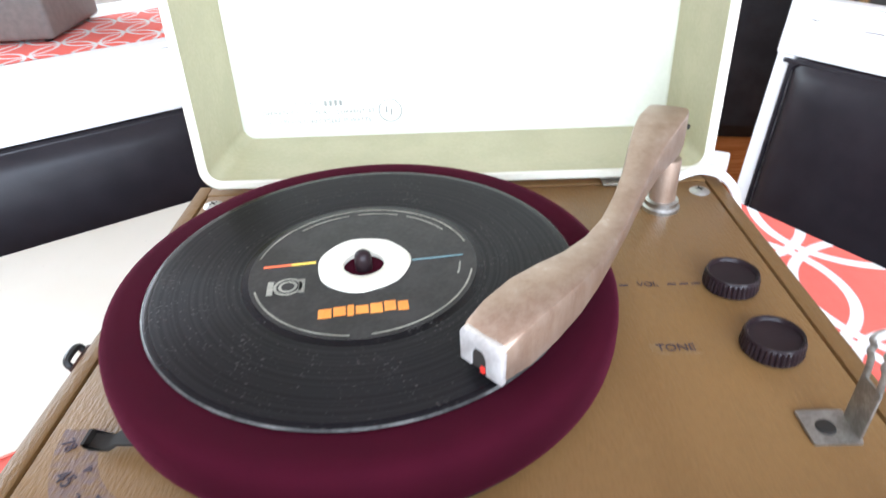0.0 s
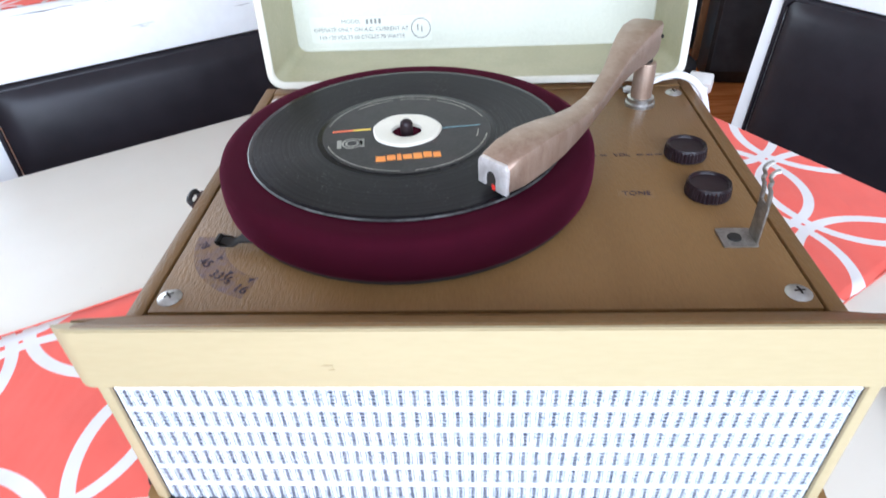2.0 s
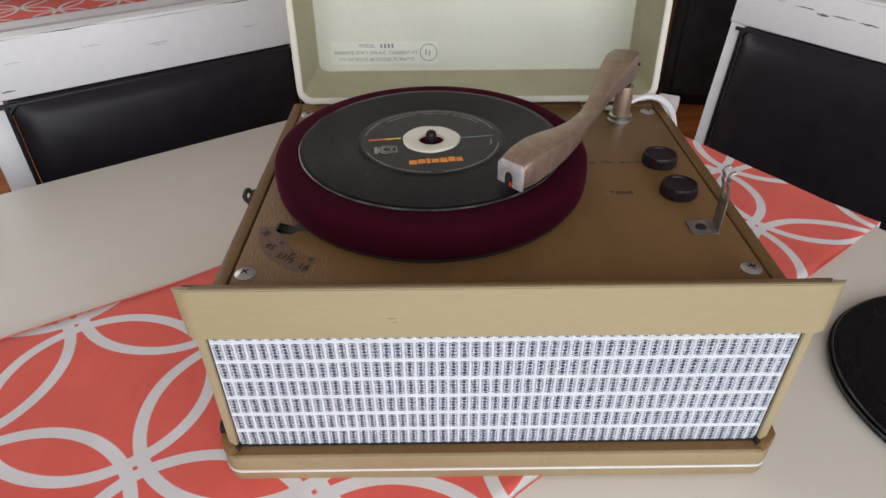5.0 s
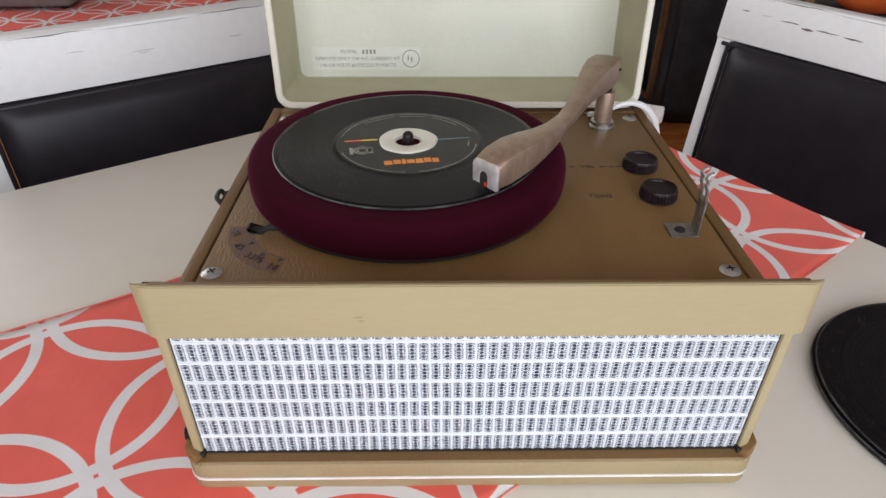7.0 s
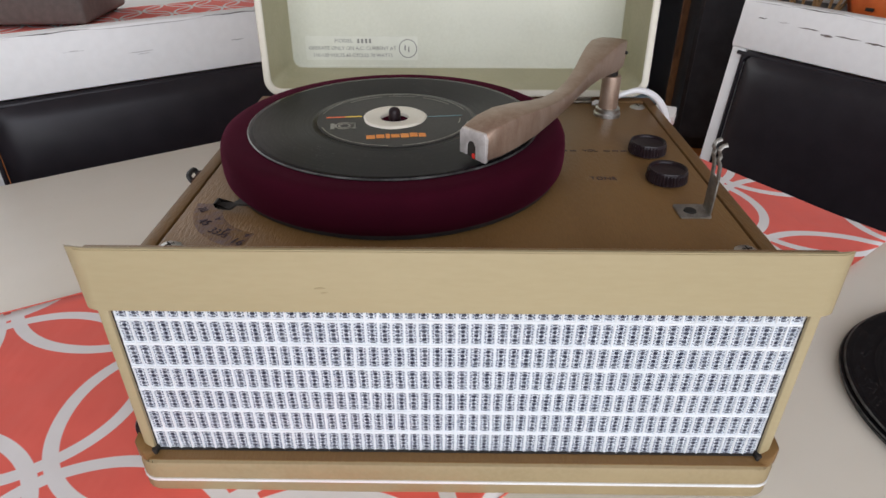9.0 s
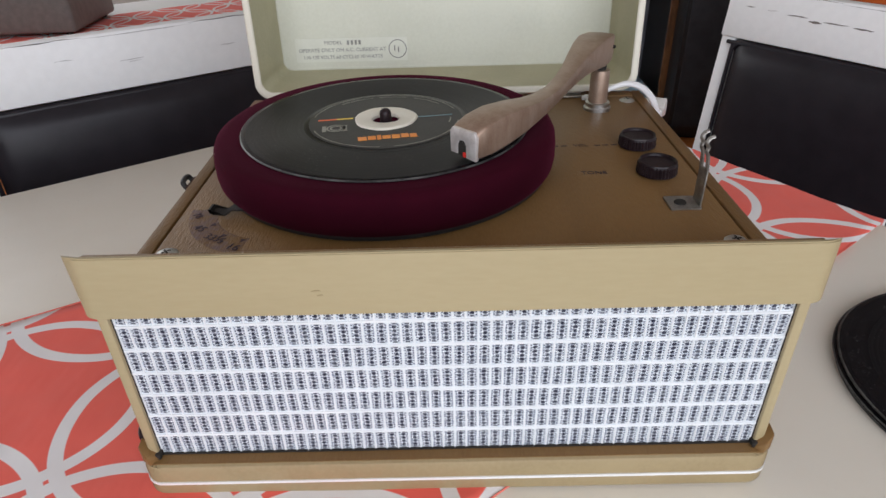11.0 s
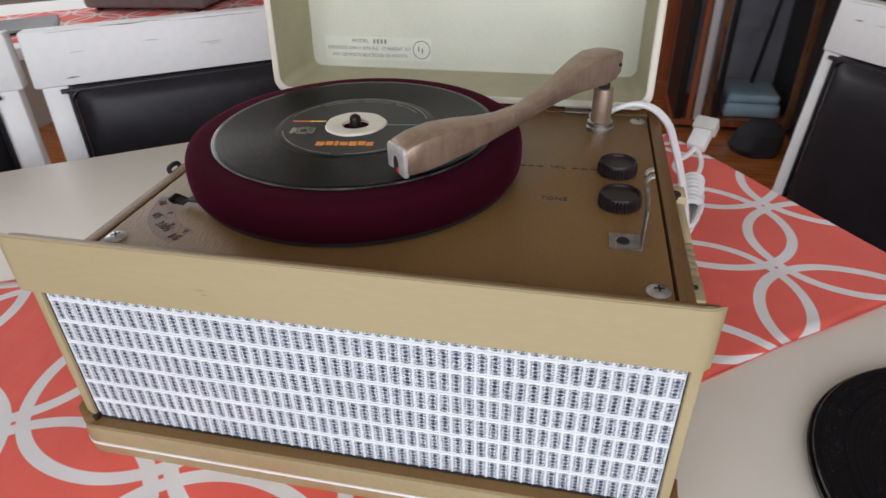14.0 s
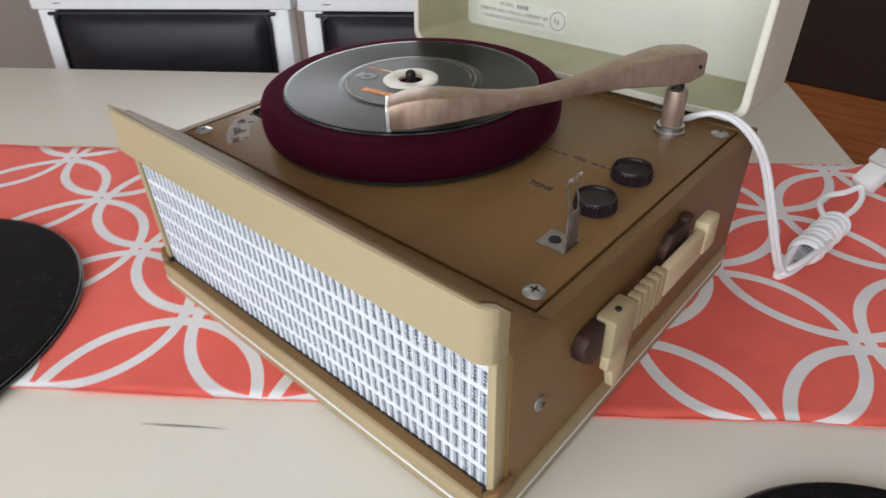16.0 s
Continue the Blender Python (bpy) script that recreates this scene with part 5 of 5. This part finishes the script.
    part("cloth_front", boxed(-0.14, 0.14, -0.172, -0.1605, 0.05, 1.20, bevel=0.005), CHARCOAL, b, "black cloth front")
    st = thing("low_cabinet", "low black cabinet against the wall", "cabinet", pose(1.22, 1.62, FLOOR, 0, 0, -30))
    part("body", boxed(-0.30, 0.30, -0.2, 0.2, 0.02, 0.66, bevel=0.006), BLACK, st)
    part("foot_rail", boxed(-0.28, 0.28, -0.18, 0.18, 0, 0.02), BLACK, st)
    top = FLOOR + 0.66
    pk = thing("pumpkin", "orange ceramic pumpkin with dark cut marks", "pumpkin", pose(1.13, 1.50, top))
    bm = lathe([(0, 0), (0.06, 0.002), (0.10, 0.03), (0.118, 0.08), (0.10, 0.14), (0.05, 0.165), (0, 0.16)], 64)
    for v in bm.verts:
        k = 1 - 0.06 * abs(math.sin(5 * math.atan2(v.co.y, v.co.x)))
        v.co.x, v.co.y = v.co.x * k, v.co.y * k
    part("body", bm, PUMPKIN, pk)
    part("stalk", tube([(0, 0, 0.155), (0.005, 0, 0.19), (0.02, 0.0, 0.21)], 0.012, 8), STRAW, pk)
    for k in range(5):
        a = radians(-150 + 22 * k)
        part("cut_mark", boxed(-0.010, 0.010, -0.003, 0.003, -0.004, 0.004, bevel=0.001, m=Matrix.Translation((0.112 * math.cos(a), 0.112 * math.sin(a), 0.06 + 0.022 * (k % 2))) @ pose(0, 0, 0, 0, 0, math.degrees(a) + 90)), DARK, pk)
    sw = thing("dried_branches", "bunch of dried brown straw branches", "dried plant", pose(0.95, 1.56, top))
    random.seed(5)
    for k in range(16):
        x, yy = random.uniform(-0.07, 0.07), random.uniform(-0.03, 0.03)
        part("branch", tube([(x, yy, 0.004), (x * 1.5 + random.uniform(-0.03, 0.03), yy, 0.12), (x * 2.2 + random.uniform(-0.05, 0.05), yy, 0.26)], 0.004, 5), STRAW, sw)


far_end()

scratch((-0.046, -0.083), (-0.002, -0.051), 0.0009)
scratch((0.199, -0.059), (0.214, -0.046), 0.0030)
scratch((0.209, -0.045), (0.230, -0.032), 0.0026)
